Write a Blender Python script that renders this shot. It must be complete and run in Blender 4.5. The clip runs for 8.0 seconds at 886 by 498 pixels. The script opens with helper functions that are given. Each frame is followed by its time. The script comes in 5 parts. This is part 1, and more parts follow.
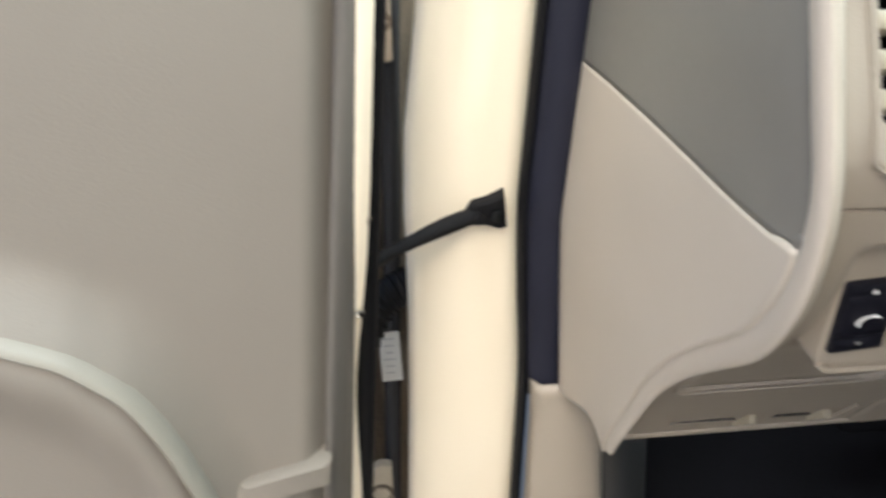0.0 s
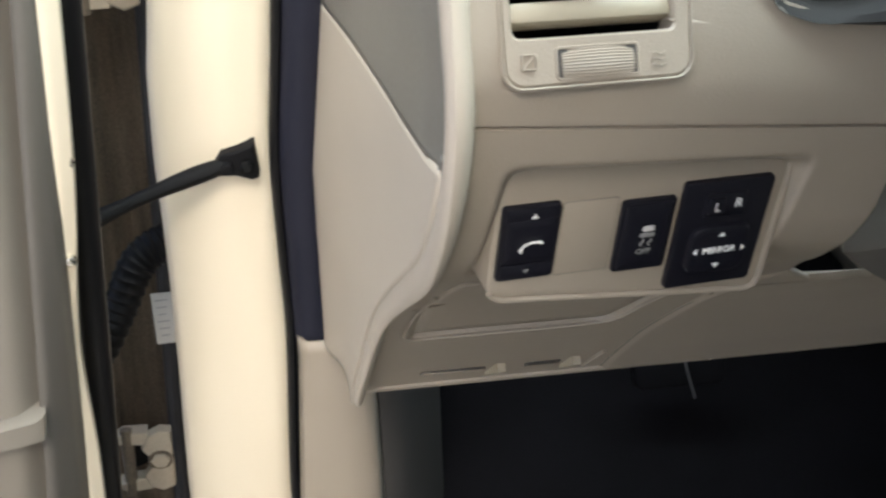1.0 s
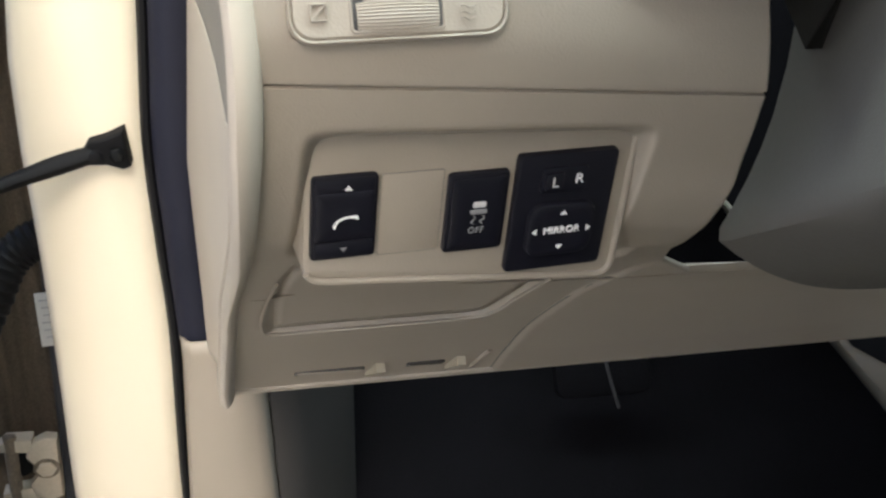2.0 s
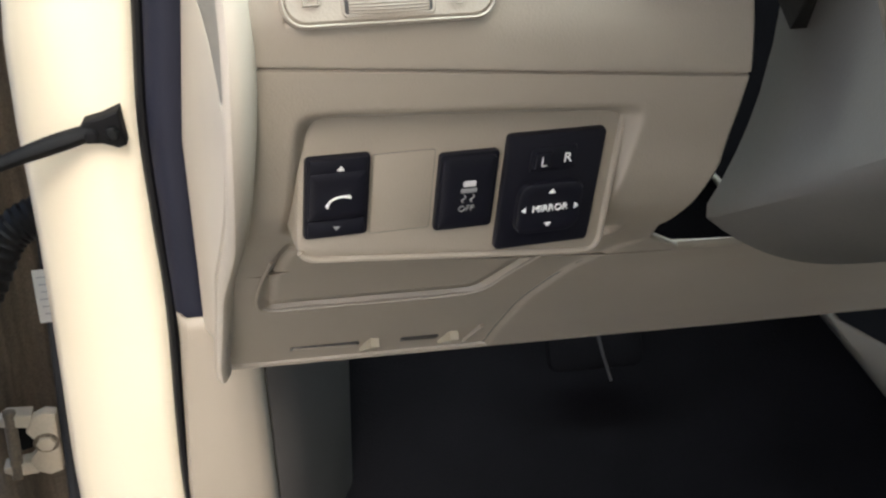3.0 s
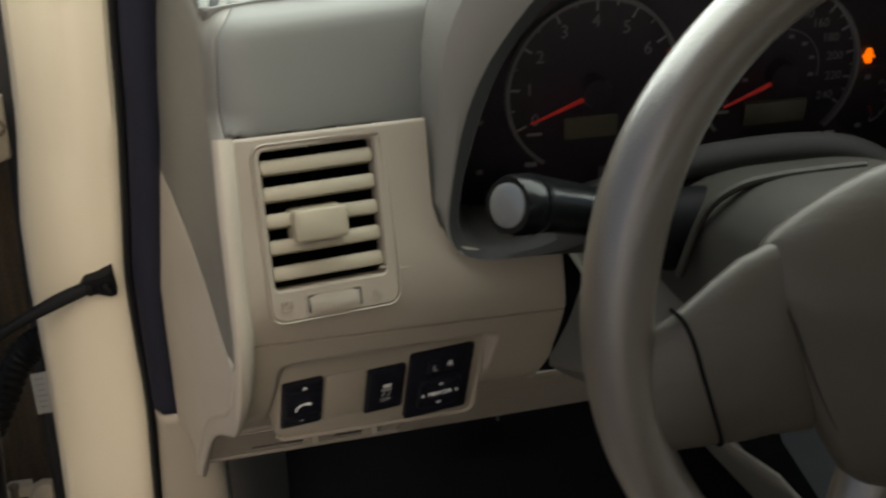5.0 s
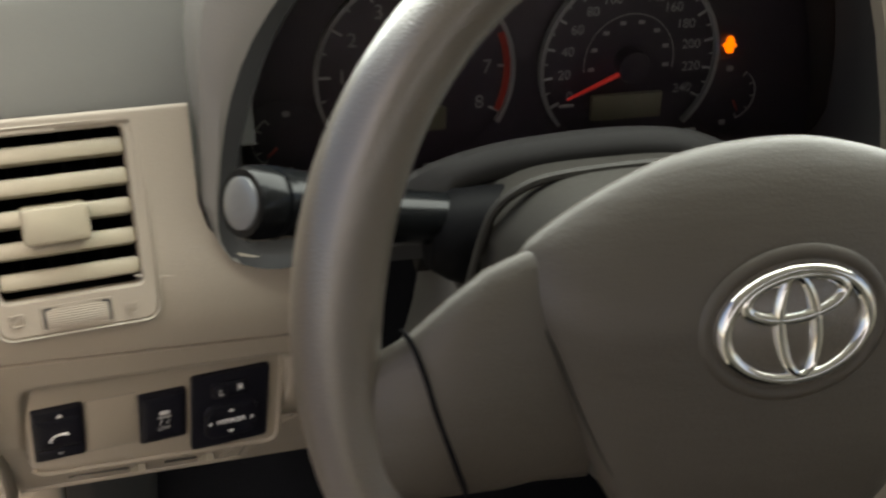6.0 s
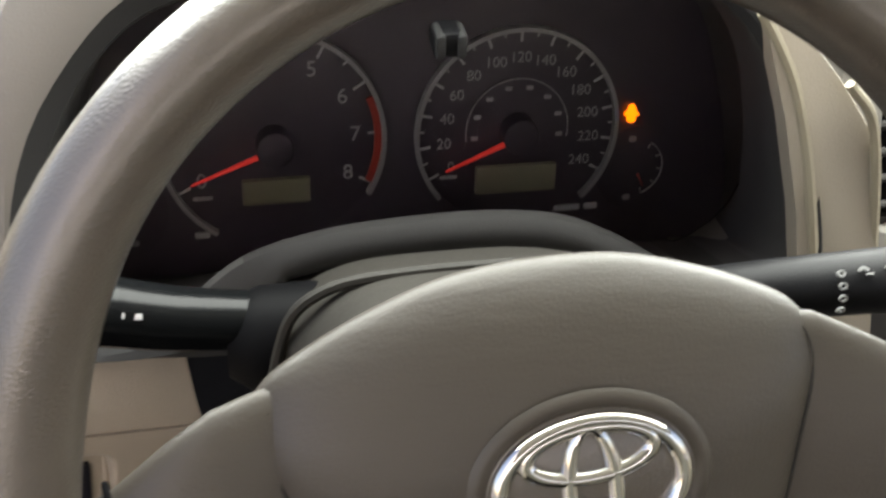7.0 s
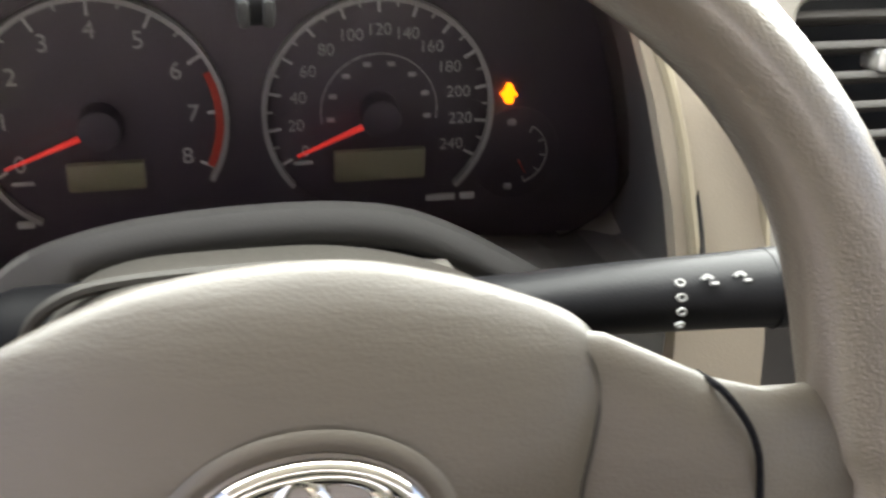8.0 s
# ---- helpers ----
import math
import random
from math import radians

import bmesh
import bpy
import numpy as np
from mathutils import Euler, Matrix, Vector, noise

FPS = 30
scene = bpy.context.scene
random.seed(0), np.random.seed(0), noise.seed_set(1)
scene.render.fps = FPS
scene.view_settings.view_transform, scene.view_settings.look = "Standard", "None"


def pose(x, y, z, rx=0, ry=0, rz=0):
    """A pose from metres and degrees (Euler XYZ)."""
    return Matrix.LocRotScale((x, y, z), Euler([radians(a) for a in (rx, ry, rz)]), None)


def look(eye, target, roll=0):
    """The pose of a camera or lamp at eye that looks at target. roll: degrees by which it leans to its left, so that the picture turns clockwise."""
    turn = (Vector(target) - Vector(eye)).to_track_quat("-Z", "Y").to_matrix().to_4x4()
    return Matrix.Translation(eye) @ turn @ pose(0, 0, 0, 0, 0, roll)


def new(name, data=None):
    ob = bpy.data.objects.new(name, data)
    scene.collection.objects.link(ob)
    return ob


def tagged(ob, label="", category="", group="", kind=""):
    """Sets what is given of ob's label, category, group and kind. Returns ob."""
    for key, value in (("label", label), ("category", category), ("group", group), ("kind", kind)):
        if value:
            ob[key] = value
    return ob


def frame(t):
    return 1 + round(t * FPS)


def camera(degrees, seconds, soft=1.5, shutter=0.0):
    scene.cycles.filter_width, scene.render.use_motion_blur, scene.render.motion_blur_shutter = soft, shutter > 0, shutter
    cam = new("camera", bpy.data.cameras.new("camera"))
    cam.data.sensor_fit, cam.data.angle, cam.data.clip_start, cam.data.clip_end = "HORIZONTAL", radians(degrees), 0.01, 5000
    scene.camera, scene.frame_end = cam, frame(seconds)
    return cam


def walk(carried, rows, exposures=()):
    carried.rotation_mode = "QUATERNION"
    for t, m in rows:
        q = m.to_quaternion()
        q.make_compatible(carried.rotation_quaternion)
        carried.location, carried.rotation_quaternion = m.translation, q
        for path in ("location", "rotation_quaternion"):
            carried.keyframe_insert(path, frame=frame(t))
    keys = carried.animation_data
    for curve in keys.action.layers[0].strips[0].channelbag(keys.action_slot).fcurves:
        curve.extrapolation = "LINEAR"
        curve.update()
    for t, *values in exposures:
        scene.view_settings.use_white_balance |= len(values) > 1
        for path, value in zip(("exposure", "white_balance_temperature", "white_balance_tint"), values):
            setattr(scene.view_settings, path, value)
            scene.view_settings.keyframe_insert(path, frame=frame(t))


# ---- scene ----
cam = camera(44.0, 8.0, soft=2.4, shutter=0.4)
PATH = [
    (0, (-0.036, 0.064, 1.115), (-0.066, 1.855, 0.225), -4.2),
    (0.5, (0.028, 0.062, 1.087), (0.103, 1.844, 0.183), -2.4),
    (1, (0.066, 0.062, 1.08), (0.223, 1.829, 0.157), -2.1),
    (1.5, (0.105, 0.071, 1.066), (0.296, 1.84, 0.152), -1.8),
    (2, (0.138, 0.08, 1.044), (0.326, 1.861, 0.155), -1.4),
    (2.2, (0.141, 0.081, 1.041), (0.345, 1.858, 0.146), -1.4),
    (3.3, (0.136, 0.057, 1.065), (0.324, 1.81, 0.119), -1.6),
    (3.5, (0.117, 0.027, 1.115), (0.306, 1.774, 0.16), -1.7),
    (4, (0.075, -0.065, 1.242), (0.301, 1.65, 0.237), -1.2),
    (4.2, (0.075, -0.088, 1.272), (0.316, 1.614, 0.25), -1.5),
    (5.3, (0.142, -0.065, 1.296), (0.538, 1.619, 0.293), -0.0),
    (5.5, (0.163, -0.054, 1.29), (0.57, 1.621, 0.276), 0.2),
    (6, (0.234, -0.026, 1.249), (0.642, 1.663, 0.259), 0.7),
    (6.5, (0.302, 0.006, 1.24), (0.665, 1.711, 0.26), 0.2),
    (7, (0.341, 0.029, 1.246), (0.714, 1.75, 0.299), 1.4),
    (7.5, (0.387, 0.043, 1.235), (0.715, 1.793, 0.324), 1.2),
    (8, (0.433, 0.072, 1.223), (0.791, 1.78, 0.247), 1.8),
]
walk(cam, [(t, look(eye, target, roll)) for t, eye, target, roll in PATH],
     exposures=[(0.0, 1.35, 6550, 9), (1.0, 1.35, 6550, 8), (1.5, 1.25, 6550, 8), (2.0, 1.5, 6600, 8), (2.2, 1.5, 6600, 8), (3.3, 1.95, 6700, 9), (3.5, 2.12, 6700, 9), (4.0, 1.82, 6650, 9), (4.2, 1.8, 6650, 9), (5.3, -0.35, 7700, 10), (5.6, -0.3, 7500, 9),
                (6.0, 0.72, 7700, 12), (6.5, 1.68, 7500, 14), (7.0, 1.47, 7550, 15), (7.5, 1.45, 7550, 15), (8.0, 2.25, 7500, 16)])

# ---- daylight ----
world = bpy.data.worlds.new("overcast_sky")
scene.world = world
world.use_nodes = True
wn = world.node_tree.nodes
sky = wn.new("ShaderNodeTexSky")
sky.sky_type = "NISHITA"
sky.sun_disc = False
sky.sun_elevation, sky.sun_rotation = radians(44), radians(185)
sky.air_density, sky.dust_density = 0.75, 2.5
wn["Background"].inputs["Strength"].default_value = 0.15
world.node_tree.links.new(sky.outputs["Color"], wn["Background"].inputs["Color"])
sun_data = bpy.data.lights.new("sun", "SUN")
sun_data.energy, sun_data.angle, sun_data.color = 0.64, radians(16), (1.0, 0.95, 0.86)
sun = new("sun", sun_data)
sun.matrix_world = look((-0.30, -2.6, 3.9), (0, 0.6, 0.8))

# the sky's light in the windscreen's opening
screen_data = bpy.data.lights.new("windscreen_light", "AREA")
screen_data.shape, screen_data.size, screen_data.size_y = "RECTANGLE", 1.48, 0.85
screen_data.energy, screen_data.color = 21.0, (0.85, 0.985, 1.0)
screen_light = new("windscreen_light", screen_data)
screen_light.matrix_world = look((0.75, 0.70, 1.324), (0.72, 0.21, 0.454))


# ---- materials ----
def material(name, colour, rough=0.5, metal=0.0, grain=0.0, grain_size=900.0, mottle=0.08, coat=0.0, coat_rough=0.08, spec=0.5, fleck=None, bump2=0.0, crease_along=(1.0, 1.0, 1.0), streak=None, wear=0.03):
    """A surface with two scales of colour variation and two of relief, in metres."""
    m = bpy.data.materials.new(name)
    m.use_nodes = True
    n, l = m.node_tree.nodes, m.node_tree.links
    bsdf = n["Principled BSDF"]
    bsdf.inputs["Roughness"].default_value, bsdf.inputs["Metallic"].default_value = rough, metal
    bsdf.inputs["Coat Weight"].default_value, bsdf.inputs["Coat Roughness"].default_value = coat, coat_rough
    bsdf.inputs["Specular IOR Level"].default_value = spec
    at = n.new("ShaderNodeTexCoord")
    wide, fine = n.new("ShaderNodeTexNoise"), n.new("ShaderNodeTexNoise")
    for tex, size, detail in ((wide, 14.0, 5.0), (fine, 420.0, 3.0)):
        tex.inputs["Scale"].default_value, tex.inputs["Detail"].default_value = size, detail
        l.new(at.outputs["Object"], tex.inputs["Vector"])
    if streak:
        drawn = n.new("ShaderNodeVectorMath")
        drawn.operation = "MULTIPLY"
        drawn.inputs[1].default_value = streak
        l.new(at.outputs["Object"], drawn.inputs[0]), l.new(drawn.outputs["Vector"], wide.inputs["Vector"])
    both = n.new("ShaderNodeMix")
    both.inputs["Factor"].default_value = 0.35
    l.new(wide.outputs["Fac"], both.inputs["A"]), l.new(fine.outputs["Fac"], both.inputs["B"])
    ramp = n.new("ShaderNodeValToRGB")
    lo, hi = ramp.color_ramp.elements
    lo.position, hi.position = 0.2, 0.8
    lo.color = (*[c * (1 - mottle) for c in colour], 1)
    hi.color = (*[min(1.0, c * (1 + mottle)) for c in (fleck or colour)], 1)
    l.new(both.outputs["Result"], ramp.inputs["Fac"]), l.new(ramp.outputs["Color"], bsdf.inputs["Base Color"])
    worn = n.new("ShaderNodeMapRange")
    worn.inputs["From Min"].default_value, worn.inputs["From Max"].default_value = 0.3, 0.7
    worn.inputs["To Min"].default_value, worn.inputs["To Max"].default_value = max(0.02, rough - wear), min(1.0, rough + wear)
    l.new(fine.outputs["Fac"], worn.inputs["Value"]), l.new(worn.outputs["Result"], bsdf.inputs["Roughness"])
    if grain:
        cell = n.new("ShaderNodeTexVoronoi")
        cell.feature = "SMOOTH_F1"
        cell.inputs["Scale"].default_value = grain_size
        l.new(at.outputs["Object"], cell.inputs["Vector"])
        relief = n.new("ShaderNodeBump")
        relief.inputs["Strength"].default_value, relief.inputs["Distance"].default_value = grain, 0.0006
        l.new(cell.outputs["Distance"], relief.inputs["Height"])
        l.new(relief.outputs["Normal"], bsdf.inputs["Normal"])
        if bump2:
            wave = n.new("ShaderNodeBump")
            wave.inputs["Strength"].default_value, wave.inputs["Distance"].default_value = bump2, 0.002
            crease = n.new("ShaderNodeTexNoise")
            crease.inputs["Scale"].default_value, crease.inputs["Detail"].default_value = 130.0, 6.0
            stretch = n.new("ShaderNodeVectorMath")
            stretch.operation = "MULTIPLY"
            stretch.inputs[1].default_value = crease_along
            l.new(at.outputs["Object"], stretch.inputs[0]), l.new(stretch.outputs["Vector"], crease.inputs["Vector"])
            l.new(crease.outputs["Fac"], wave.inputs["Height"]), l.new(wave.outputs["Normal"], relief.inputs["Normal"])
    return m


def glowing(name, colour, strength):
    m = bpy.data.materials.new(name)
    m.use_nodes = True
    b = m.node_tree.nodes["Principled BSDF"]
    b.inputs["Base Color"].default_value = (*colour, 1)
    b.inputs["Emission Color"].default_value, b.inputs["Emission Strength"].default_value = (*colour, 1), strength
    return m


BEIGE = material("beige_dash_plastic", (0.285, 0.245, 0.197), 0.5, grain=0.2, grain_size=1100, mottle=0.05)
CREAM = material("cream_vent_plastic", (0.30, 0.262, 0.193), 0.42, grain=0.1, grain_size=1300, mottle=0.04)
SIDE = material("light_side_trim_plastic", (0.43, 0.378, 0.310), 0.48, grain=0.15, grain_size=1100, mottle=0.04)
PAD = material("grey_green_soft_dash_pad", (0.140, 0.141, 0.130), 0.5, spec=0.35, grain=0.1, grain_size=1100, mottle=0.06)
ENDCAP = material("grey_brown_end_cap", (0.150, 0.141, 0.124), 0.45, grain=0.12, grain_size=900, mottle=0.05)
HOODGREY = material("grey_instrument_hood", (0.153, 0.141, 0.125), 0.45, grain=0.2, grain_size=900, mottle=0.05)
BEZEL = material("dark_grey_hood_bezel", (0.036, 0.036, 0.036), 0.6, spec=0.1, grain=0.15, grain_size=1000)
# lining grey made deeper: the hood's shade is in this colour
ARCH = material("hood_shaded_arch", (0.026, 0.0245, 0.024), 0.6, spec=0.2, grain=0.15, grain_size=1000)
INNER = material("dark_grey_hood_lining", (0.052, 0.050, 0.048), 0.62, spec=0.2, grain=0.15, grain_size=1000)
# shroud plastic in two tones: SHROUD holds the upper half's shade, LOWER the door light
SHROUD = material("darkened_taupe_plastic", (0.029, 0.0265, 0.023), 0.55, spec=0.2, grain=0.15, grain_size=1000, mottle=0.05)
LOWER = material("grey_lower_shroud_plastic", (0.115, 0.107, 0.095), 0.5, spec=0.3, grain=0.15, grain_size=1000, mottle=0.05)
LEATHER = material("taupe_wheel_urethane", (0.076, 0.0605, 0.0475), 0.34, spec=0.95, coat=0.75, coat_rough=0.24, grain=0.32, grain_size=1000, mottle=0.06)
PADSKIN = material("taupe_airbag_skin", (0.057, 0.0470, 0.0368), 0.46, spec=0.5, grain=0.14, grain_size=1000, mottle=0.05, bump2=0.2, crease_along=(0.22, 1.0, 1.0))
BLACK = material("black_satin_plastic", (0.006, 0.006, 0.007), 0.45, spec=0.16, grain=0.12, grain_size=1200)
GLOSSBLACK = material("black_smooth_plastic", (0.005, 0.0055, 0.006), 0.2, spec=0.22)
ROOT = material("black_matt_plastic", (0.004, 0.004, 0.0045), 0.55, spec=0.06, grain=0.12, grain_size=1200)
SWITCH = material("black_switch_plastic", (0.007, 0.007, 0.011), 0.42, spec=0.25, grain=0.1, grain_size=1400)
RUBBER = material("dark_blue_grey_weatherstrip", (0.0125, 0.0135, 0.024), 0.6, spec=0.25, grain=0.3, grain_size=500, mottle=0.2)
PAINT = material("cream_car_paint", (0.78, 0.70, 0.55), 0.28, coat=0.5, mottle=0.006, wear=0.004)
DOORTRIM = material("greige_door_trim", (0.180, 0.163, 0.137), 0.55, grain=0.2, grain_size=800, mottle=0.05)
# trim colour lightened to paint the highlight on the armrest's ridge
DOORBAND = material("pale_ridge_highlight", (0.235, 0.223, 0.188), 0.5, grain=0.15, grain_size=1000, mottle=0.04)
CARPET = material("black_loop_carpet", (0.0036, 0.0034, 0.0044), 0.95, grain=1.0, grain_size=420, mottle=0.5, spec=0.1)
DIRT = material("rusty_brown_sealed_metal", (0.040, 0.032, 0.025), 0.7, grain=0.6, grain_size=160, mottle=0.6, fleck=(0.22, 0.172, 0.124), bump2=0.5, crease_along=(1.0, 1.0, 0.12), streak=(6.0, 6.0, 0.35))
DUSTY = material("dusty_dark_sealer", (0.05, 0.05, 0.054), 0.7, grain=0.5, grain_size=200, mottle=0.4)
STEEL = material("cream_painted_steel", (0.55, 0.47, 0.36), 0.4, mottle=0.2, grain=0.3, grain_size=250)
IRON = material("black_dull_steel", (0.006, 0.006, 0.007), 0.6, spec=0.15, grain=0.2, grain_size=400)
ZINC = material("bright_screw_steel", (0.7, 0.68, 0.62), 0.25, metal=1.0)
CHROME = material("polished_chrome", (0.66, 0.65, 0.62), 0.07, metal=1.0, mottle=0.02)
WHITE = material("white_print", (0.72, 0.72, 0.70), 0.5, mottle=0.03)
NUMERAL = material("soft_grey_numerals", (0.38, 0.372, 0.365), 0.5, mottle=0.05)
DIMWHITE = material("grey_white_dial_print", (0.50, 0.49, 0.48), 0.5, mottle=0.05)
PRINT = material("worn_white_print", (0.20, 0.20, 0.195), 0.55, mottle=0.15)
PAPER = material("white_paper_label", (0.78, 0.77, 0.72), 0.6, mottle=0.04)
RING = material("silver_grey_gauge_ring", (0.40, 0.385, 0.38), 0.35, metal=0.4)
DIAL = material("charcoal_dial_face", (0.056, 0.041, 0.053), 0.5, grain=0.08, grain_size=900)
REDLINE = material("red_dial_print", (0.42, 0.045, 0.03), 0.5)
NEEDLE = glowing("red_lit_needle", (0.5, 0.03, 0.025), 0.2)
LCD = material("olive_grey_display_glass", (0.19, 0.175, 0.115), 0.3, mottle=0.05)
LAMP = glowing("orange_warning_light", (1.0, 0.17, 0.006), 1.3)
GREYCAP = material("translucent_grey_knob_face", (0.115, 0.115, 0.115), 0.16, mottle=0.12, coat=0.6)
SILVER = material("silver_painted_plastic", (0.3, 0.3, 0.3), 0.25, metal=0.6)
HEADLINER = material("pale_grey_headliner", (0.55, 0.53, 0.48), 0.9, grain=0.3, grain_size=500)
CONCRETE = material("pale_concrete_ground", (0.30, 0.285, 0.26), 0.85, grain=0.5, grain_size=60, mottle=0.2)
LENS = bpy.data.materials.new("clear_gauge_lens")
LENS.use_nodes = True
lens_bsdf = LENS.node_tree.nodes["Principled BSDF"]
lens_bsdf.inputs["Transmission Weight"].default_value, lens_bsdf.inputs["Roughness"].default_value = 1.0, 0.04
lens_bsdf.inputs["IOR"].default_value = 1.18


# ---- shaping helpers ----
def thing(name, label, category, at=(0, 0, 0), group="", kind=""):
    ob = new(name)
    ob.location = at
    ob.empty_display_size = 0.02
    return tagged(ob, label, category, group, kind)


def part(name, bm, mat, parent=None, label="", flat=False):
    me = bpy.data.meshes.new(name)
    bmesh.ops.recalc_face_normals(bm, faces=bm.faces)
    bm.to_mesh(me)
    bm.free()
    me.materials.append(mat)
    if not flat:
        me.polygons.foreach_set("use_smooth", [True] * len(me.polygons))
        me.set_sharp_from_angle(angle=radians(38))
    ob = new(name, me)
    if parent:
        ob.parent = parent
        if not parent.data:
            ob.matrix_parent_inverse = Matrix.Translation(-parent.location)
    return tagged(ob, label)


def thick(ob, depth, offset=1.0):
    mod = ob.modifiers.new("thickness", "SOLIDIFY")
    mod.thickness, mod.offset = depth, offset
    return ob


def sheet(rows, skip=None, loop=False):
    """Quads over rows of points."""
    bm = bmesh.new()
    vs = [[bm.verts.new(p) for p in row] for row in rows]
    for i in range(len(rows) - 1):
        n = len(rows[i])
        for j in range(n if loop else n - 1):
            k = (j + 1) % n
            if skip and skip(i, j):
                continue
            bm.faces.new((vs[i][j], vs[i][k], vs[i + 1][k], vs[i + 1][j]))
    for v in [v for v in bm.verts if not v.link_faces]:
        bm.verts.remove(v)
    return bm


def loft(rings, caps=True):
    bm = sheet(rings, loop=True)
    if caps:
        bm.verts.ensure_lookup_table()
        n = len(rings[0])
        bm.faces.new(bm.verts[:n])
        bm.faces.new(bm.verts[len(bm.verts) - n:])
    return bm


def smooth_path(points, steps=8, closed=False):
    """A Catmull-Rom curve through the points."""
    p = [Vector(q) for q in points]
    n, out = len(p), []
    for i in range(n if closed else n - 1):
        a = p[(i - 1) % n] if closed or i else p[0] * 2 - p[1]
        b, c = p[i], p[(i + 1) % n]
        d = p[(i + 2) % n] if closed or i + 2 < n else p[-1] * 2 - p[-2]
        for s in range(steps):
            t = s / steps
            out.append(0.5 * (2 * b + (c - a) * t + (2 * a - 5 * b + 4 * c - d) * t * t + (3 * b - a - 3 * c + d) * t ** 3))
    return out if closed else out + [p[-1]]


def tube(path, radius, sides=12, closed=False, squash=1.0, up=None, caps=True):
    """A round or flattened bar along a path; radius may be a function of the way along it, 0 to 1."""
    rings, n, last = [], len(path), None
    for i, p in enumerate(path):
        a, b = (path[i - 1], path[(i + 1) % n]) if closed else (path[max(0, i - 1)], path[min(n - 1, i + 1)])
        t = (Vector(b) - Vector(a)).normalized()
        if last is None:
            last = Vector(up) if up else (Vector((0, 0, 1)) if abs(t.z) < 0.9 else Vector((1, 0, 0)))
        side = t.cross(Vector(up) if up else last).normalized()
        nrm = side.cross(t).normalized()
        last = nrm
        r = radius(i / (n - 1)) if callable(radius) else radius
        rings.append([Vector(p) + side * (r * math.cos(q)) + nrm * (r * squash * math.sin(q)) for q in np.linspace(0, 2 * math.pi, sides, endpoint=False)])
    if closed:
        bm = sheet(rings + [rings[0]], loop=True)
        bmesh.ops.remove_doubles(bm, verts=bm.verts, dist=1e-7)
        return bm
    return loft(rings, caps)


def axes(origin, right, out):
    """A frame at origin: u to the right, v up, w out of the surface."""
    w = Vector(out).normalized()
    u = Vector(right)
    u = (u - w * u.dot(w)).normalized()
    v = w.cross(u)
    m = Matrix((u, v, w)).transposed().to_4x4()
    m.translation = origin
    return m


def rounded(w, h, r, n=5, cu=0.0, cv=0.0):
    """The outline of a rounded rectangle."""
    out = []
    for sx, sy, a in ((1, 1, 0), (-1, 1, 90), (-1, -1, 180), (1, -1, 270)):
        for k in range(n + 1):
            q = radians(a + 90 * k / n)
            out.append((cu + sx * (w / 2 - r) + r * math.cos(q), cv + sy * (h / 2 - r) + r * math.sin(q)))
    return out


def ellipse(a, b, n=40, cu=0.0, cv=0.0):
    return [(cu + a * math.cos(q), cv + b * math.sin(q)) for q in np.linspace(0, 2 * math.pi, n, endpoint=False)]


def slab(m, outline, low, high, ease=0.0008, dome=0.0):
    """A plate with that outline, from low to high above the frame's surface, with eased edges."""
    c = Vector((sum(p[0] for p in outline) / len(outline), sum(p[1] for p in outline) / len(outline)))
    size = max((Vector(p) - c).length for p in outline)
    rings = []
    for shrink, h in ((0, low), (0, high - ease), (ease * 0.3, high - ease * 0.3), (ease, high)):
        rings.append([m @ Vector((*(c + (Vector(p) - c) * (1 - shrink / size)), h)) for p in outline])
    for s in (0.66, 0.33) if dome else ():
        rings.append([m @ Vector((*(c + (Vector(p) - c) * s), high + dome * (1 - s * s))) for p in outline])
    return loft(rings)


def frame_plate(m, outer, inner, low, high, ease=0.0008):
    """A plate with a hole; both outlines have the same count of points."""
    co = Vector((sum(p[0] for p in outer) / len(outer), sum(p[1] for p in outer) / len(outer)))
    grow = lambda o, d: [co + (Vector(p) - co) * (1 + d / max(1e-6, (Vector(p) - co).length)) for p in o]
    rings = []
    for o, h in ((outer, low), (outer, high - ease), (grow(outer, -ease), high), (grow(inner, ease), high), (inner, high - ease), (inner, low)):
        rings.append([m @ Vector((p[0], p[1], h)) for p in o])
    rings.append(rings[0])
    bm = sheet(rings, loop=True)
    bmesh.ops.remove_doubles(bm, verts=bm.verts, dist=1e-7)
    return bm


def box(m, su, sv, sw, ease=0.001, at=(0, 0, 0)):
    bm = bmesh.new()
    bmesh.ops.create_cube(bm, size=1.0, matrix=m @ Matrix.Translation(at) @ Matrix.Diagonal((su, sv, sw, 1)))
    if ease:
        bmesh.ops.bevel(bm, geom=bm.edges[:], offset=ease, segments=2, affect="EDGES", profile=0.5)
    return bm


def arc_band(m, r0, r1, a0, a1, low, high, n=60, cu=0.0, cv=0.0):
    """A flat ring, or a stretch of one, between two radii; degrees from the right, upwards."""
    rings = []
    for q in np.radians(np.linspace(a0, a1, n)):
        rings.append([m @ Vector((cu + r * math.cos(q), cv + r * math.sin(q), h)) for r, h in ((r0, low), (r0, high), (r1, high), (r1, low))])
    return loft(rings)


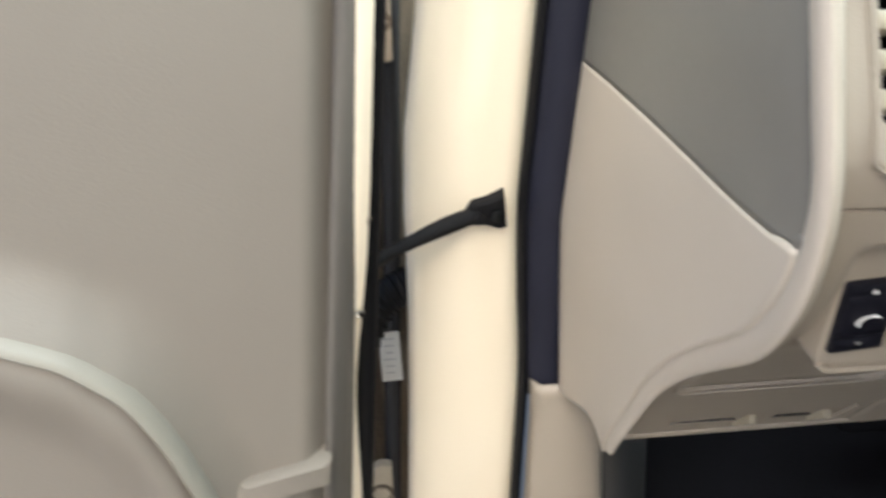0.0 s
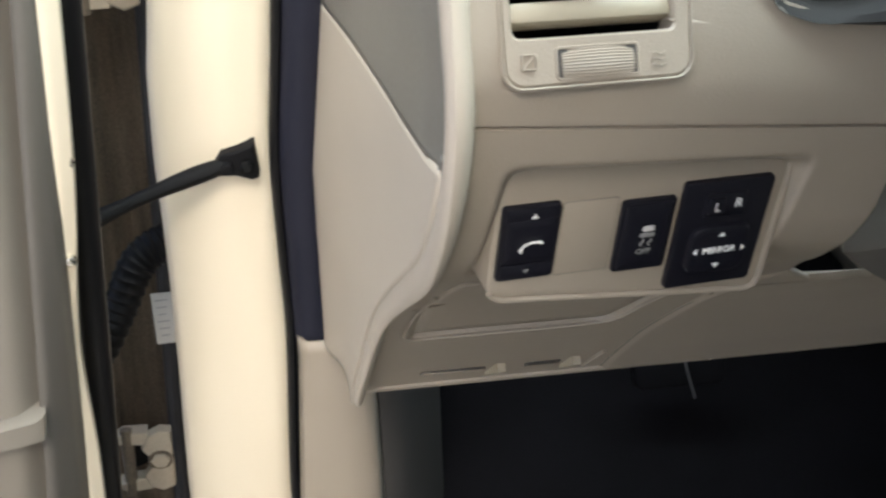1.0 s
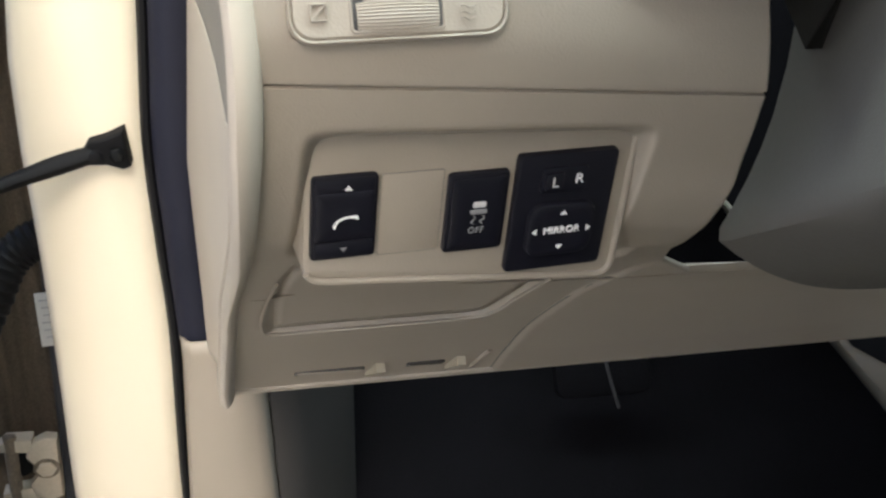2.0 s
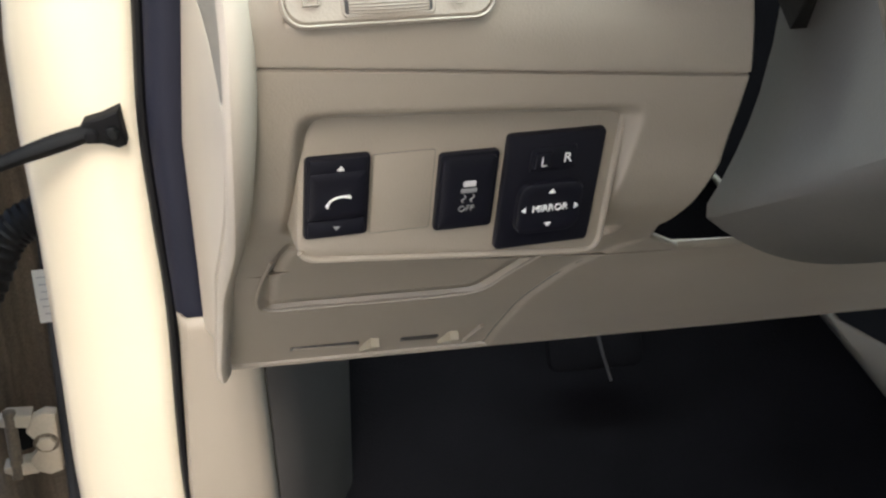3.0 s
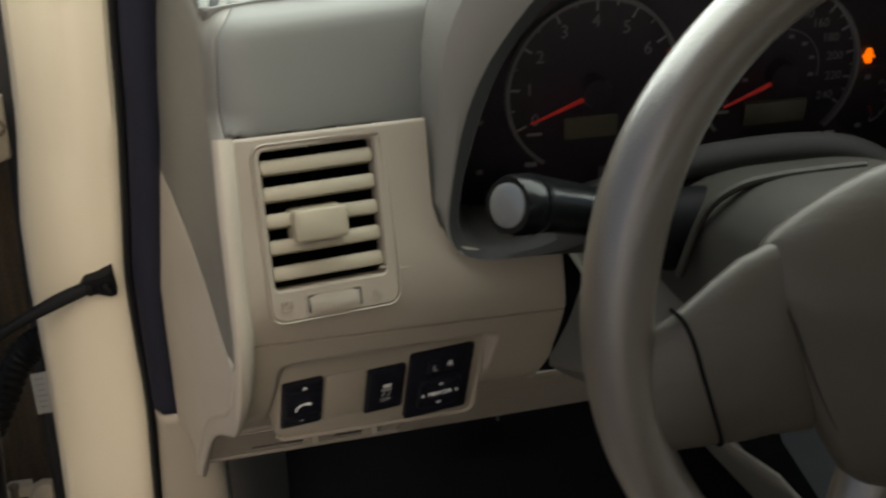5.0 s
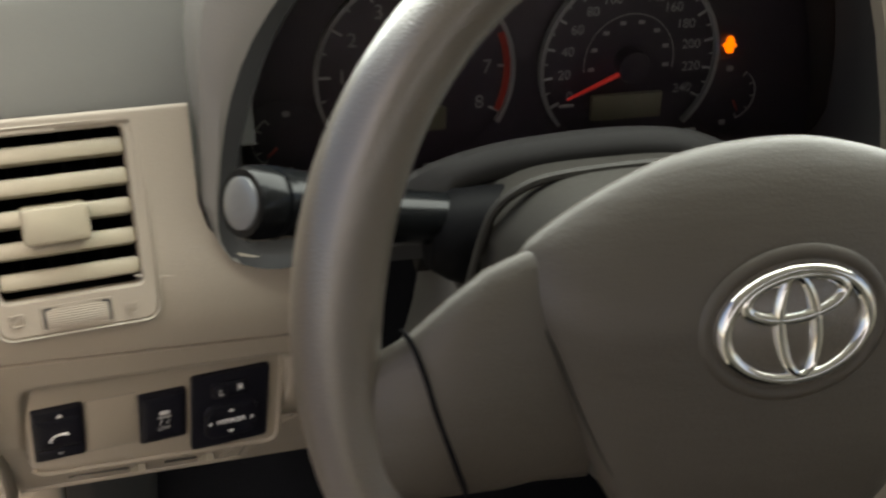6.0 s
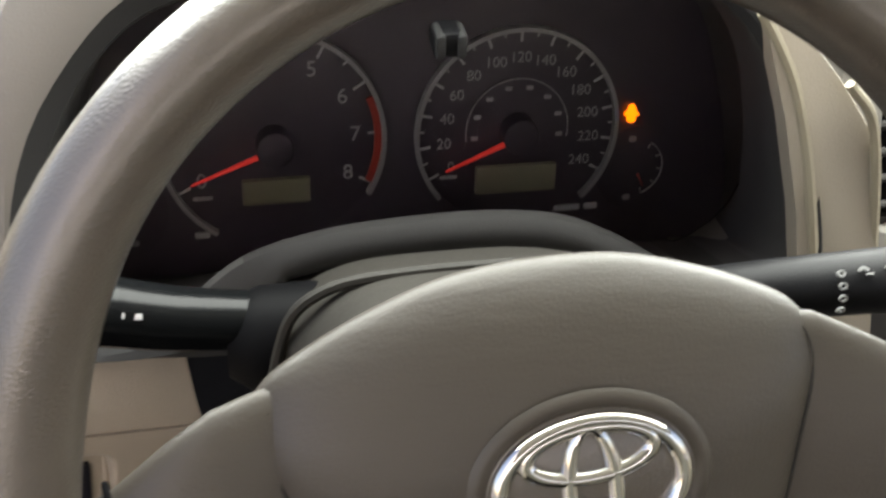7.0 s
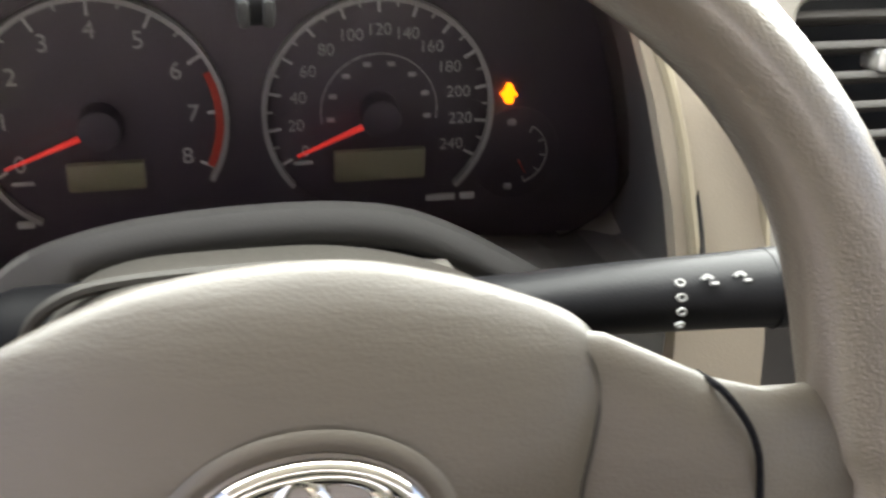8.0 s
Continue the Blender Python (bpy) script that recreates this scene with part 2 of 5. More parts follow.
def words(text, size, m, mat, parent, depth=0.0002, name="lettering"):
    """Raised lettering, centred on the frame's origin."""
    curve = bpy.data.curves.new("text", "FONT")
    curve.body, curve.size, curve.extrude = text, size, depth
    curve.align_x, curve.align_y = "CENTER", "CENTER"
    temp = new("text", curve)
    me = bpy.data.meshes.new_from_object(temp.evaluated_get(bpy.context.evaluated_depsgraph_get()))
    bpy.data.objects.remove(temp)
    bm = bmesh.new()
    bm.from_mesh(me)
    bpy.data.meshes.remove(me)
    bm.transform(m)
    return part(name, bm, mat, parent, flat=True)


def curve_of(table):
    """A smoothed function through pairs."""
    xs, ys = [p[0] for p in table], [p[1] for p in table]
    if xs[0] > xs[-1]:
        xs, ys = xs[::-1], ys[::-1]
    fine = np.linspace(xs[0], xs[-1], 600)
    v = np.interp(fine, xs, ys)
    k = max(3, int(600 * 0.012 / (xs[-1] - xs[0]))) | 1
    v = np.convolve(np.pad(v, k // 2, mode="edge"), np.ones(k) / k, "valid")
    return lambda x: float(np.interp(x, fine, v))


def step(a, b, x):
    t = min(1.0, max(0.0, (x - a) / (b - a)))
    return t * t * (3 - 2 * t)


# ---- the dashboard's lower fascia ----
# h is the height at the line x = 0.17; the fascia's lines fall a little towards the middle of the car.
fall = curve_of([(1.06, -0.045), (1.0, -0.06), (0.92, -0.14), (0.86, -0.13), (0.8, -0.09), (0.72, -0.035), (0.6, -0.05)])
depth_at = curve_of([(1.06, 0.507), (1.0, 0.4856), (0.965, 0.4727), (0.95, 0.4685), (0.935, 0.4665), (0.92, 0.468), (0.9, 0.473), (0.88, 0.480),
                     (0.86, 0.489), (0.84, 0.502), (0.82, 0.523), (0.80, 0.551), (0.78, 0.577), (0.76, 0.599), (0.74, 0.619), (0.715, 0.642), (0.66, 0.692), (0.60, 0.742)])
turn_at = curve_of([(1.06, 0.17), (0.96, 0.175), (0.88, 0.215), (0.8, 0.14), (0.72, 0.07), (0.6, 0.09)])
left_at = curve_of([(1.06, 0.112), (0.98, 0.112), (0.932, 0.1125), (0.912, 0.109), (0.877, 0.105), (0.841, 0.0976), (0.794, 0.088), (0.754, 0.074), (0.69, 0.064), (0.60, 0.058)])


def fascia(x, h):
    return Vector((x, depth_at(h) + turn_at(h) * (x - 0.17), h + fall(h) * (x - 0.17)))


VENT = axes((0.1635, 0.4825, 0.9935), (0.067, 0.0145, -0.004), (0.19, -0.921, 0.34))
SWITCHES = axes((0.187, 0.494, 0.854), (0.129, 0.024, -0.0085), (0.196, -0.967, -0.162))
VENT_IN, SWITCHES_IN = VENT.inverted(), SWITCHES.inverted()


def on_panel(x, z, w=0.0):
    """The switch panel's own coordinates of the point of its plane at x, z."""
    o = SWITCHES.translation
    n = SWITCHES.to_3x3().col[2]
    y = o.y - (n.x * (x - o.x) + n.z * (z - o.z)) / n.y
    q = SWITCHES_IN @ Vector((x, y, z))
    return Vector((q.x, q.y))


PANEL = [on_panel(*p) for p in ((0.2685, 0.8860), (0.1285, 0.9015), (0.1215, 0.8305), (0.2612, 0.8068))]


def panel_outline(r=0.009, n=6, grow=0.0):
    """The switch panel's rounded four-sided outline."""
    out = []
    c = sum(PANEL, Vector((0, 0))) / 4
    for i in range(4):
        p, a, b = PANEL[i], PANEL[i - 1], PANEL[(i + 1) % 4]
        p = c + (p - c) * (1 + grow)
        a, b = (a - PANEL[i]).normalized(), (b - PANEL[i]).normalized()
        for k in range(n + 1):
            t = k / n
            out.append((p + a * r) * (1 - t) ** 2 + p * (2 * t * (1 - t)) + (p + b * r) * t * t)
    return out


def panel_depth(q):
    """How far inside the panel's four sides a point of its plane lies."""
    total = 0.0
    for i in range(4):
        a, b = PANEL[i], PANEL[(i + 1) % 4]
        e = (b - a).normalized()
        total += math.exp(-max(-0.05, min(0.1, e.x * (q.y - a.y) - e.y * (q.x - a.x))) / 0.0035)
    return -0.0035 * math.log(total)


right_at = [(1.06, 0.229), (0.992, 0.229), (0.980, 0.2325), (0.967, 0.2455), (0.961, 0.268), (0.9575, 0.3136), (0.92, 0.3185), (0.868, 0.316), (0.811, 0.303),
            (0.785, 0.31), (0.7645, 0.334), (0.7635, 0.56), (0.60, 0.56)][::-1]
# the coin tray under the switches, and the line where the knee panel begins
TRAY = [Vector(p) for p in ((0.117, 0.815), (0.106, 0.785), (0.097, 0.755), (0.0915, 0.730), (0.0950, 0.7175), (0.12, 0.7165), (0.17, 0.7165), (0.21, 0.7175), (0.226, 0.723), (0.238, 0.742), (0.252, 0.768), (0.282, 0.800), (0.282, 0.815))]
knee_at = lambda h: float(np.interp(h, [0.634, 0.66, 0.70, 0.745, 0.775, 0.80], [0.238, 0.243, 0.252, 0.272, 0.296, 0.330]))


def tray_depth(x, h):
    """How far inside the tray's outline a point lies; below 0 outside."""
    q, near, odd = Vector((x, h)), 1.0, False
    for a, b in zip(TRAY, TRAY[1:] + TRAY[:1]):
        e = b - a
        t = min(1.0, max(0.0, (q - a).dot(e) / e.length_squared))
        near = min(near, (a + e * t - q).length)
        if (a.y > h) != (b.y > h) and x < a.x + (h - a.y) / e.y * e.x:
            odd = not odd
    return near if odd else -near


dash = thing("dashboard", "beige moulded plastic lower dashboard with a soft grey-green top", "dashboard", (0.2, 0.6, 0.8))
SEAM = 0.917
hs = sorted({*np.round(np.linspace(0.632, 0.82, 110), 5), *np.round(np.linspace(0.82, 1.0395, 104), 5), 0.7645, 0.7635, SEAM, SEAM + 0.0005, SEAM - 0.0005, SEAM + 0.0012, SEAM - 0.0012,
             0.9575, 0.9585, 0.961})
rows = []
for h in hs:
    x0, x1 = left_at(h), float(np.interp(h, [p[0] for p in right_at], [p[1] for p in right_at]))
    row = []
    for f in np.linspace(0, 1, 200):
        p = fascia(x0 + (x1 - x0) * f, h)
        q = SWITCHES_IN @ p
        if -0.05 < q.z < 0.05:
            p.y += 0.013 * step(-0.004, 0.006, panel_depth(Vector((q.x, q.y)))) * step(0.80, 0.83, h)
        if 0.70 < h < 0.82 and p.x < 0.30:
            p.y += 0.006 * step(-0.001, 0.004, tray_depth(p.x, h))
        if h < 0.80:
            p.y -= 0.0028 * step(-0.0015, 0.0025, p.x - knee_at(h)) * step(0.80, 0.76, h)
        if abs(h - SEAM) < 0.0007:
            p.y += 0.0022
        row.append(p)
    rows.append(row)


def in_vent(i, j):
    q = VENT_IN @ ((rows[i][j] + rows[i + 1][j + 1]) / 2)
    return abs(q.x) < 0.0375 and -0.0565 < q.y < 0.043 and abs(q.z) < 0.03


thick(part("lower_fascia", sheet(rows, in_vent), BEIGE, dash, "grained beige plastic fascia"), 0.004)

# the hem along the fascia's lower edge, and its moulded clips
hem = [fascia(x, 0.632) + Vector((0, 0.002, 0)) for x in np.linspace(0.062, 0.555, 40)]
part("bottom_hem", tube(hem, 0.004, 8), BEIGE, dash)
for x, w in ((0.126, 0.044), (0.190, 0.024)):
    m = axes(fascia(x, 0.650), (1, 0.08, -0.03), (0, -0.62, -0.78))
    part("clip_slot", slab(m, rounded(w, 0.0085, 0.0022), -0.004, 0.0008, 0.0006), BEIGE if w > 0.03 else SHROUD, dash)
    # dark ring and dark end bar paint the shade at the recess's edges
    part("clip_edge_shade", frame_plate(m, rounded(w + 0.0022, 0.0108, 0.0026), rounded(w, 0.0085, 0.0022), -0.004, 0.0004, 0.0002), SHROUD, dash)
    part("clip_slot", slab(m, rounded(0.0022, 0.014, 0.001, cu=-w / 2, cv=-0.003), -0.004, 0.0011, 0.0004), LOWER, dash)
    part("clip_ramp", slab(m, [(w / 2 + 0.002, -0.009), (w / 2 + 0.009, -0.009), (w / 2 + 0.014, 0.008), (w / 2 + 0.008, 0.009)], -0.004, 0.004, 0.001), CREAM, dash)


def seam(points, parent, radius=0.0007, mat=None, lift=0.0):
    line = smooth_path([fascia(x, h) + Vector((0, lift, 0)) for x, h in points], 8)
    part("seam", tube(line, radius, 6), mat or LOWER, parent)


# the coin tray's lid under the switches, with the bead and the groove round it
tray_rim = [(p.x, p.y) for p in TRAY[1:-2]]
seam(tray_rim, dash, 0.0011, BEIGE, -0.0003)
seam([(knee_at(h) - 0.0012, h) for h in (0.634, 0.65, 0.67, 0.70, 0.73, 0.755)], dash, 0.0008, LOWER, 0.0002)
seam([(0.222, 0.640), (0.227, 0.652), (0.232, 0.664)], dash, 0.0016, BEIGE, -0.001)
tray = []
for f in np.linspace(0, 1, 16):
    h = 0.7215 + 0.0785 * f
    xa = float(np.interp(h, [0.7215, 0.755, 0.785, 0.80], [0.0975, 0.1015, 0.111, 0.117]))
    xb = float(np.interp(h, [0.7215, 0.742, 0.768, 0.80], [0.2195, 0.233, 0.247, 0.276]))
    tray.append([fascia(x, h) + Vector((0, 0.0042, 0)) for x in np.linspace(xa, xb, 24)])
thick(part("coin_tray_lid", sheet(tray), BEIGE, dash), 0.002)

# ---- the switch panel and its switches ----
part("switch_panel", slab(SWITCHES, panel_outline(), -0.045, -0.0006, 0.0028), BEIGE, dash, "flat beige panel with rounded corners")
rim_of_panel = panel_outline(grow=-0.012)
part("panel_bead", tube([SWITCHES @ Vector((p.x, p.y, -0.0006)) for p in rim_of_panel[16:] + rim_of_panel[:5]], 0.0017, 8), BEIGE, dash, "raised bead along the panel's edge")


def switch_frame(x, z):
    q = on_panel(x, z)
    return SWITCHES @ Matrix.Translation((q.x, q.y, 0.0))


def triangle(s, down=False):
    k = -1 if down else 1
    return [(-s, -k * s * 0.6), (s, -k * s * 0.6), (0, k * s * 0.8)][:: k]


def level_switch():
    m = switch_frame(0.1405, 0.8605)
    sw = thing("headlight_level_switch", "black rocker switch with white arrows in the beige panel", "switch", m.translation, "switches in the panel")
    part("bezel", slab(m, rounded(0.0272, 0.0392, 0.002), -0.004, 0.0018, 0.0008), SWITCH, sw)
    part("rocker", slab(m, rounded(0.0245, 0.0225, 0.0012, cv=0.0015), 0.0, 0.0030, 0.0008, dome=0.0006), SWITCH, sw)
    part("upper_key", slab(m, rounded(0.0245, 0.0075, 0.001, cv=0.0168 - 0.0015), 0.0, 0.0026, 0.0006), SWITCH, sw)
    part("lower_key", slab(m, rounded(0.0245, 0.0075, 0.001, cv=-0.0145), 0.0, 0.0026, 0.0006), SWITCH, sw)
    part("icon", slab(m @ Matrix.Translation((0.001, 0.0145, 0.0026)), triangle(0.0017), -0.0003, 0.00025, 0.0001), WHITE, sw)
    part("icon", slab(m @ Matrix.Translation((0, -0.0145, 0.0026)), triangle(0.0015, True), -0.0003, 0.00025, 0.0001), PRINT, sw)
    wave = smooth_path([m @ Vector(p) for p in ((-0.0045, -0.0022, 0.0037), (-0.003, 0.0002, 0.0037), (0.0005, 0.0016, 0.0037), (0.0048, 0.0014, 0.0037))], 5)
    part("icon", tube(wave, lambda t: 0.0013 + 0.0014 * abs(2 * t - 1) ** 3, 8, squash=0.3), WHITE, sw)


def stability_switch():
    m = switch_frame(0.1957, 0.8535)
    sw = thing("stability_control_switch", "black push switch with a pale skidding car symbol", "switch", m.translation, "switches in the panel")
    part("bezel", slab(m, rounded(0.0268, 0.0385, 0.002), -0.004, 0.0018, 0.0008), SWITCH, sw)
    part("push_button", slab(m, rounded(0.0235, 0.035, 0.0015), 0.0, 0.0028, 0.0008, dome=0.0005), SWITCH, sw)
    g = m @ Matrix.Translation((0, 0, 0.0034))
    part("icon", slab(g, rounded(0.0058, 0.0028, 0.0008, cu=0.0005, cv=0.0048), -0.0004, 0.0002, 0.0001), DIMWHITE, sw)
    part("icon", slab(g, rounded(0.0075, 0.0022, 0.0007, cu=0.0004, cv=0.0014), -0.0004, 0.0002, 0.0001), PRINT, sw)
    for k in (-1, 1):
        line = smooth_path([g @ Vector((0.0004 + k * 0.002 + d, v, 0.0)) for d, v in ((0.0, -0.0006), (0.0008, -0.002), (-0.0008, -0.0034), (0, -0.0046))], 4)
        part("icon", tube(line, 0.00035, 5), PRINT, sw)
    words("OFF", 0.0042, g @ Matrix.Translation((0, -0.0078, 0)), PRINT, sw)


def mirror_switch():
    m = switch_frame(0.2335, 0.8475)
    sw = thing("mirror_switch", "black door mirror control with white lettering", "switch", m.translation, "switches in the panel")
    part("bezel", slab(m, rounded(0.0458, 0.0585, 0.0022), -0.004, 0.0026, 0.0009), SWITCH, sw)
    part("selector_slot", slab(m, rounded(0.0215, 0.0125, 0.002, cu=-0.001, cv=0.0168), 0.0, 0.0036, 0.0008), SWITCH, sw)
    part("selector_slider", slab(m, rounded(0.0085, 0.0085, 0.0012, cu=-0.0062, cv=0.0168), 0.0, 0.0052, 0.0012), SWITCH, sw)
    words("L", 0.0068, m @ Matrix.Translation((-0.0062, 0.0168, 0.0054)), DIMWHITE, sw)
    words("R", 0.0068, m @ Matrix.Translation((0.0055, 0.0170, 0.0038)), WHITE, sw)
    part("joystick_pad", slab(m, rounded(0.0315, 0.0265, 0.0065, 8, cv=-0.0075), 0.0, 0.0058, 0.0022, dome=-0.0008), SWITCH, sw, "black square four-way pad with rounded corners")
    g = m @ Matrix.Translation((0, -0.0072, 0.0056))
    words("MIRROR", 0.0047, g @ Matrix.Translation((0, 0, 0.0001)), WHITE, sw, 0.0004)
    for du, dv, a in ((0, 0.0088, 0), (0, -0.0088, 180), (-0.0126, 0, 90), (0.0126, 0, -90)):
        part("arrow", slab(g @ Matrix.Translation((du, dv, -0.0001)) @ Matrix.Rotation(radians(a), 4, "Z"), triangle(0.0016), -0.0006, 0.0004, 0.0001), WHITE, sw)


level_switch(), stability_switch(), mirror_switch()
blank_m = switch_frame(0.1682, 0.857)
blank = thing("blanking_cover", "plain beige blanking cover between two switches", "cover", blank_m.translation)
part("cover_plate", slab(blank_m, rounded(0.0264, 0.0387, 0.0012), -0.004, -0.0002, 0.0003), BEIGE, blank)
part("shadow_gap", frame_plate(blank_m, rounded(0.0272, 0.0395, 0.0014), rounded(0.0265, 0.0388, 0.0012), -0.002, -0.0004, 0.0001), HOODGREY, blank)

# ---- the side air vent ----
vent = thing("side_air_vent", "square cream air vent with horizontal slats and a centre knob", "air vent", VENT.translation)
HOLE = rounded(0.068, 0.0808, 0.0035, cv=0.0004)
part("bezel", frame_plate(VENT, rounded(0.0785, 0.1025, 0.0075, cu=0.0012, cv=-0.0073), HOLE, -0.012, 0.0009, 0.0012), BEIGE, vent)
part("bead", frame_plate(VENT, rounded(0.0812, 0.1052, 0.0088, cu=0.0012, cv=-0.0073), rounded(0.0786, 0.1026, 0.0075, cu=0.0012, cv=-0.0073), -0.006, 0.0014, 0.0007), BEIGE, vent)
part("duct", frame_plate(VENT, rounded(0.075, 0.088, 0.004, cv=0.0004), rounded(0.0684, 0.0812, 0.0035, cv=0.0004), -0.075, -0.011, 0.0005), CARPET, vent, "dark duct behind the slats")
part("duct_back", slab(VENT, rounded(0.074, 0.087, 0.003), -0.078, -0.0745, 0.0005), CARPET, vent)
for k in range(5):
    m = VENT @ Matrix.Translation((0, -0.0004 + (2 - k) * 0.0154, -0.0075)) @ Matrix.Rotation(radians(-12), 4, "X")
    part("slat", box(m, 0.0680, 0.0088, 0.012, 0.0024), CREAM, vent)
for k in range(4):
    part("rear_vane", box(VENT @ Matrix.Translation((-0.021 + 0.014 * k, 0.001, -0.034)), 0.0014, 0.074, 0.02, 0.0004), CARPET, vent)
part("knob", slab(VENT @ Matrix.Translation((-0.0040, -0.0035, 0)), rounded(0.0318, 0.0182, 0.0026), -0.012, 0.0085, 0.0022), CREAM, vent, "cream sliding knob on the middle slat")
wheel_m = VENT @ Matrix.Translation((0.0, -0.0509, -0.0066))
spin = []
for u in np.linspace(-0.0150, 0.0150, 9):
    r = 0.0092 + 0.0010 * (1 - (u / 0.0150) ** 2)
    spin.append([wheel_m @ Vector((u, (r if i % 2 else r - 0.0004) * math.cos(q), (r if i % 2 else r - 0.0004) * math.sin(q))) for i, q in enumerate(np.linspace(0, 2 * math.pi, 100, endpoint=False))])
part("thumbwheel", loft(spin), BEIGE, vent, "ribbed cream thumbwheel under the slats")
part("wheel_well", slab(VENT, rounded(0.0335, 0.0112, 0.001, cv=-0.0503), -0.001, 0.0011, 0.0002), INNER, vent)
part("wheel_slot", frame_plate(VENT, rounded(0.0352, 0.0130, 0.002, cv=-0.0503), rounded(0.0328, 0.0108, 0.001, cv=-0.0503), -0.002, 0.0015, 0.0004), BEIGE, vent)
part("shut_icon", frame_plate(VENT, rounded(0.0062, 0.0062, 0.0004, cu=-0.0285, cv=-0.0490), rounded(0.005, 0.005, 0.0003, cu=-0.0285, cv=-0.0490), 0.001, 0.0021, 0.0002), BEIGE, vent)
part("shut_icon", tube([VENT @ Vector((-0.0309, -0.0514, 0.0015)), VENT @ Vector((-0.0261, -0.0466, 0.0015))], 0.0005, 6), BEIGE, vent)
for k in range(3):
    line = [VENT @ Vector((0.0230 + d * 0.0012, -0.0490 - k * 0.0022 + 0.0005 * math.sin(d * 1.6), 0.0018)) for d in np.linspace(0, 5, 12)]
    part("open_icon", tube(line, 0.0003, 5), BEIGE, vent)

# ---- the dashboard's end and its upper pad ----
edge_pts = [(0.1115, 0.496, 1.0405), (0.1105, 0.482, 1.01), (0.110, 0.467, 0.965), (0.110, 0.459, 0.935), (0.108, 0.4585, 0.91), (0.1045, 0.468, 0.882), (0.099, 0.494, 0.848),
            (0.0915, 0.536, 0.815), (0.0855, 0.568, 0.79), (0.0785, 0.599, 0.761), (0.0735, 0.624, 0.732), (0.068, 0.647, 0.70), (0.0625, 0.670, 0.668), (0.0605, 0.686, 0.647)]
edge = smooth_path(edge_pts, 8)
edge_y = lambda z: float(np.interp(z, [p.z for p in reversed(edge)], [p.y for p in reversed(edge)]))
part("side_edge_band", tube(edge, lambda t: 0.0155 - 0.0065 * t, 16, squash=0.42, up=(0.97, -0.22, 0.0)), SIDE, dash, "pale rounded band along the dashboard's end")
pin_r = lambda z: float(np.interp(z, [0.30, 0.45, 0.60, 0.77, 0.93, 0.98, 1.2], [-0.012, -0.009, 0.003, 0.0065, 0.025, 0.0285, 0.05]))
edge_x = lambda z: float(np.interp(z, [p.z for p in reversed(edge)], [p.x for p in reversed(edge)])) - 0.003
BACK = 0.785


def side_x(y, z):
    """The dashboard's end, from its front edge to the weatherstrip."""
    t = (y - edge_y(z)) / (BACK - edge_y(z))
    return edge_x(z) + (pin_r(z) + 0.037 - edge_x(z)) * t + 0.004 * math.sin(math.pi * min(1.0, max(0.0, t)))


split_at = lambda t: float(np.interp(t, [0, 0.1, 0.25, 0.5, 0.8, 1.0], [0.906, 0.901, 0.8975, 0.8955, 0.8945, 0.893]))


def end_point(t, z, lift=0.0):
    """A point of the dashboard's end, t of the way from its front edge to the weatherstrip."""
    y = edge_y(z) + (BACK + 0.012 - edge_y(z)) * t
    return Vector((side_x(y, z) + lift, y, z))


low_at = lambda t: 0.639 - 0.018 * step(0.3, 1.0, t)
ts = [0.01, 0.03, 0.06, 0.1, 0.15, *np.linspace(0.2, 1.0, 22)]
rows = [[end_point(t, low_at(t) + (split_at(t) - low_at(t)) * v) for t in ts] for v in np.linspace(0, 1, 60)]
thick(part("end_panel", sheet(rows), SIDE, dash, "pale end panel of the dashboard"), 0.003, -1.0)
groove = []
for z, y in ((0.911, 0.457), (0.887, 0.471), (0.862, 0.496), (0.833, 0.532), (0.797, 0.578), (0.772, 0.606), (0.746, 0.630), (0.715, 0.651), (0.687, 0.670), (0.670, 0.684)):
    groove.append((side_x(y + 0.004, z) - 0.0016, y + 0.004, z))
part("groove", tube(smooth_path(groove, 6), lambda t: 0.0032 - 0.0012 * t, 8, squash=0.35, up=(1, 0.3, 0)), HOODGREY, dash)

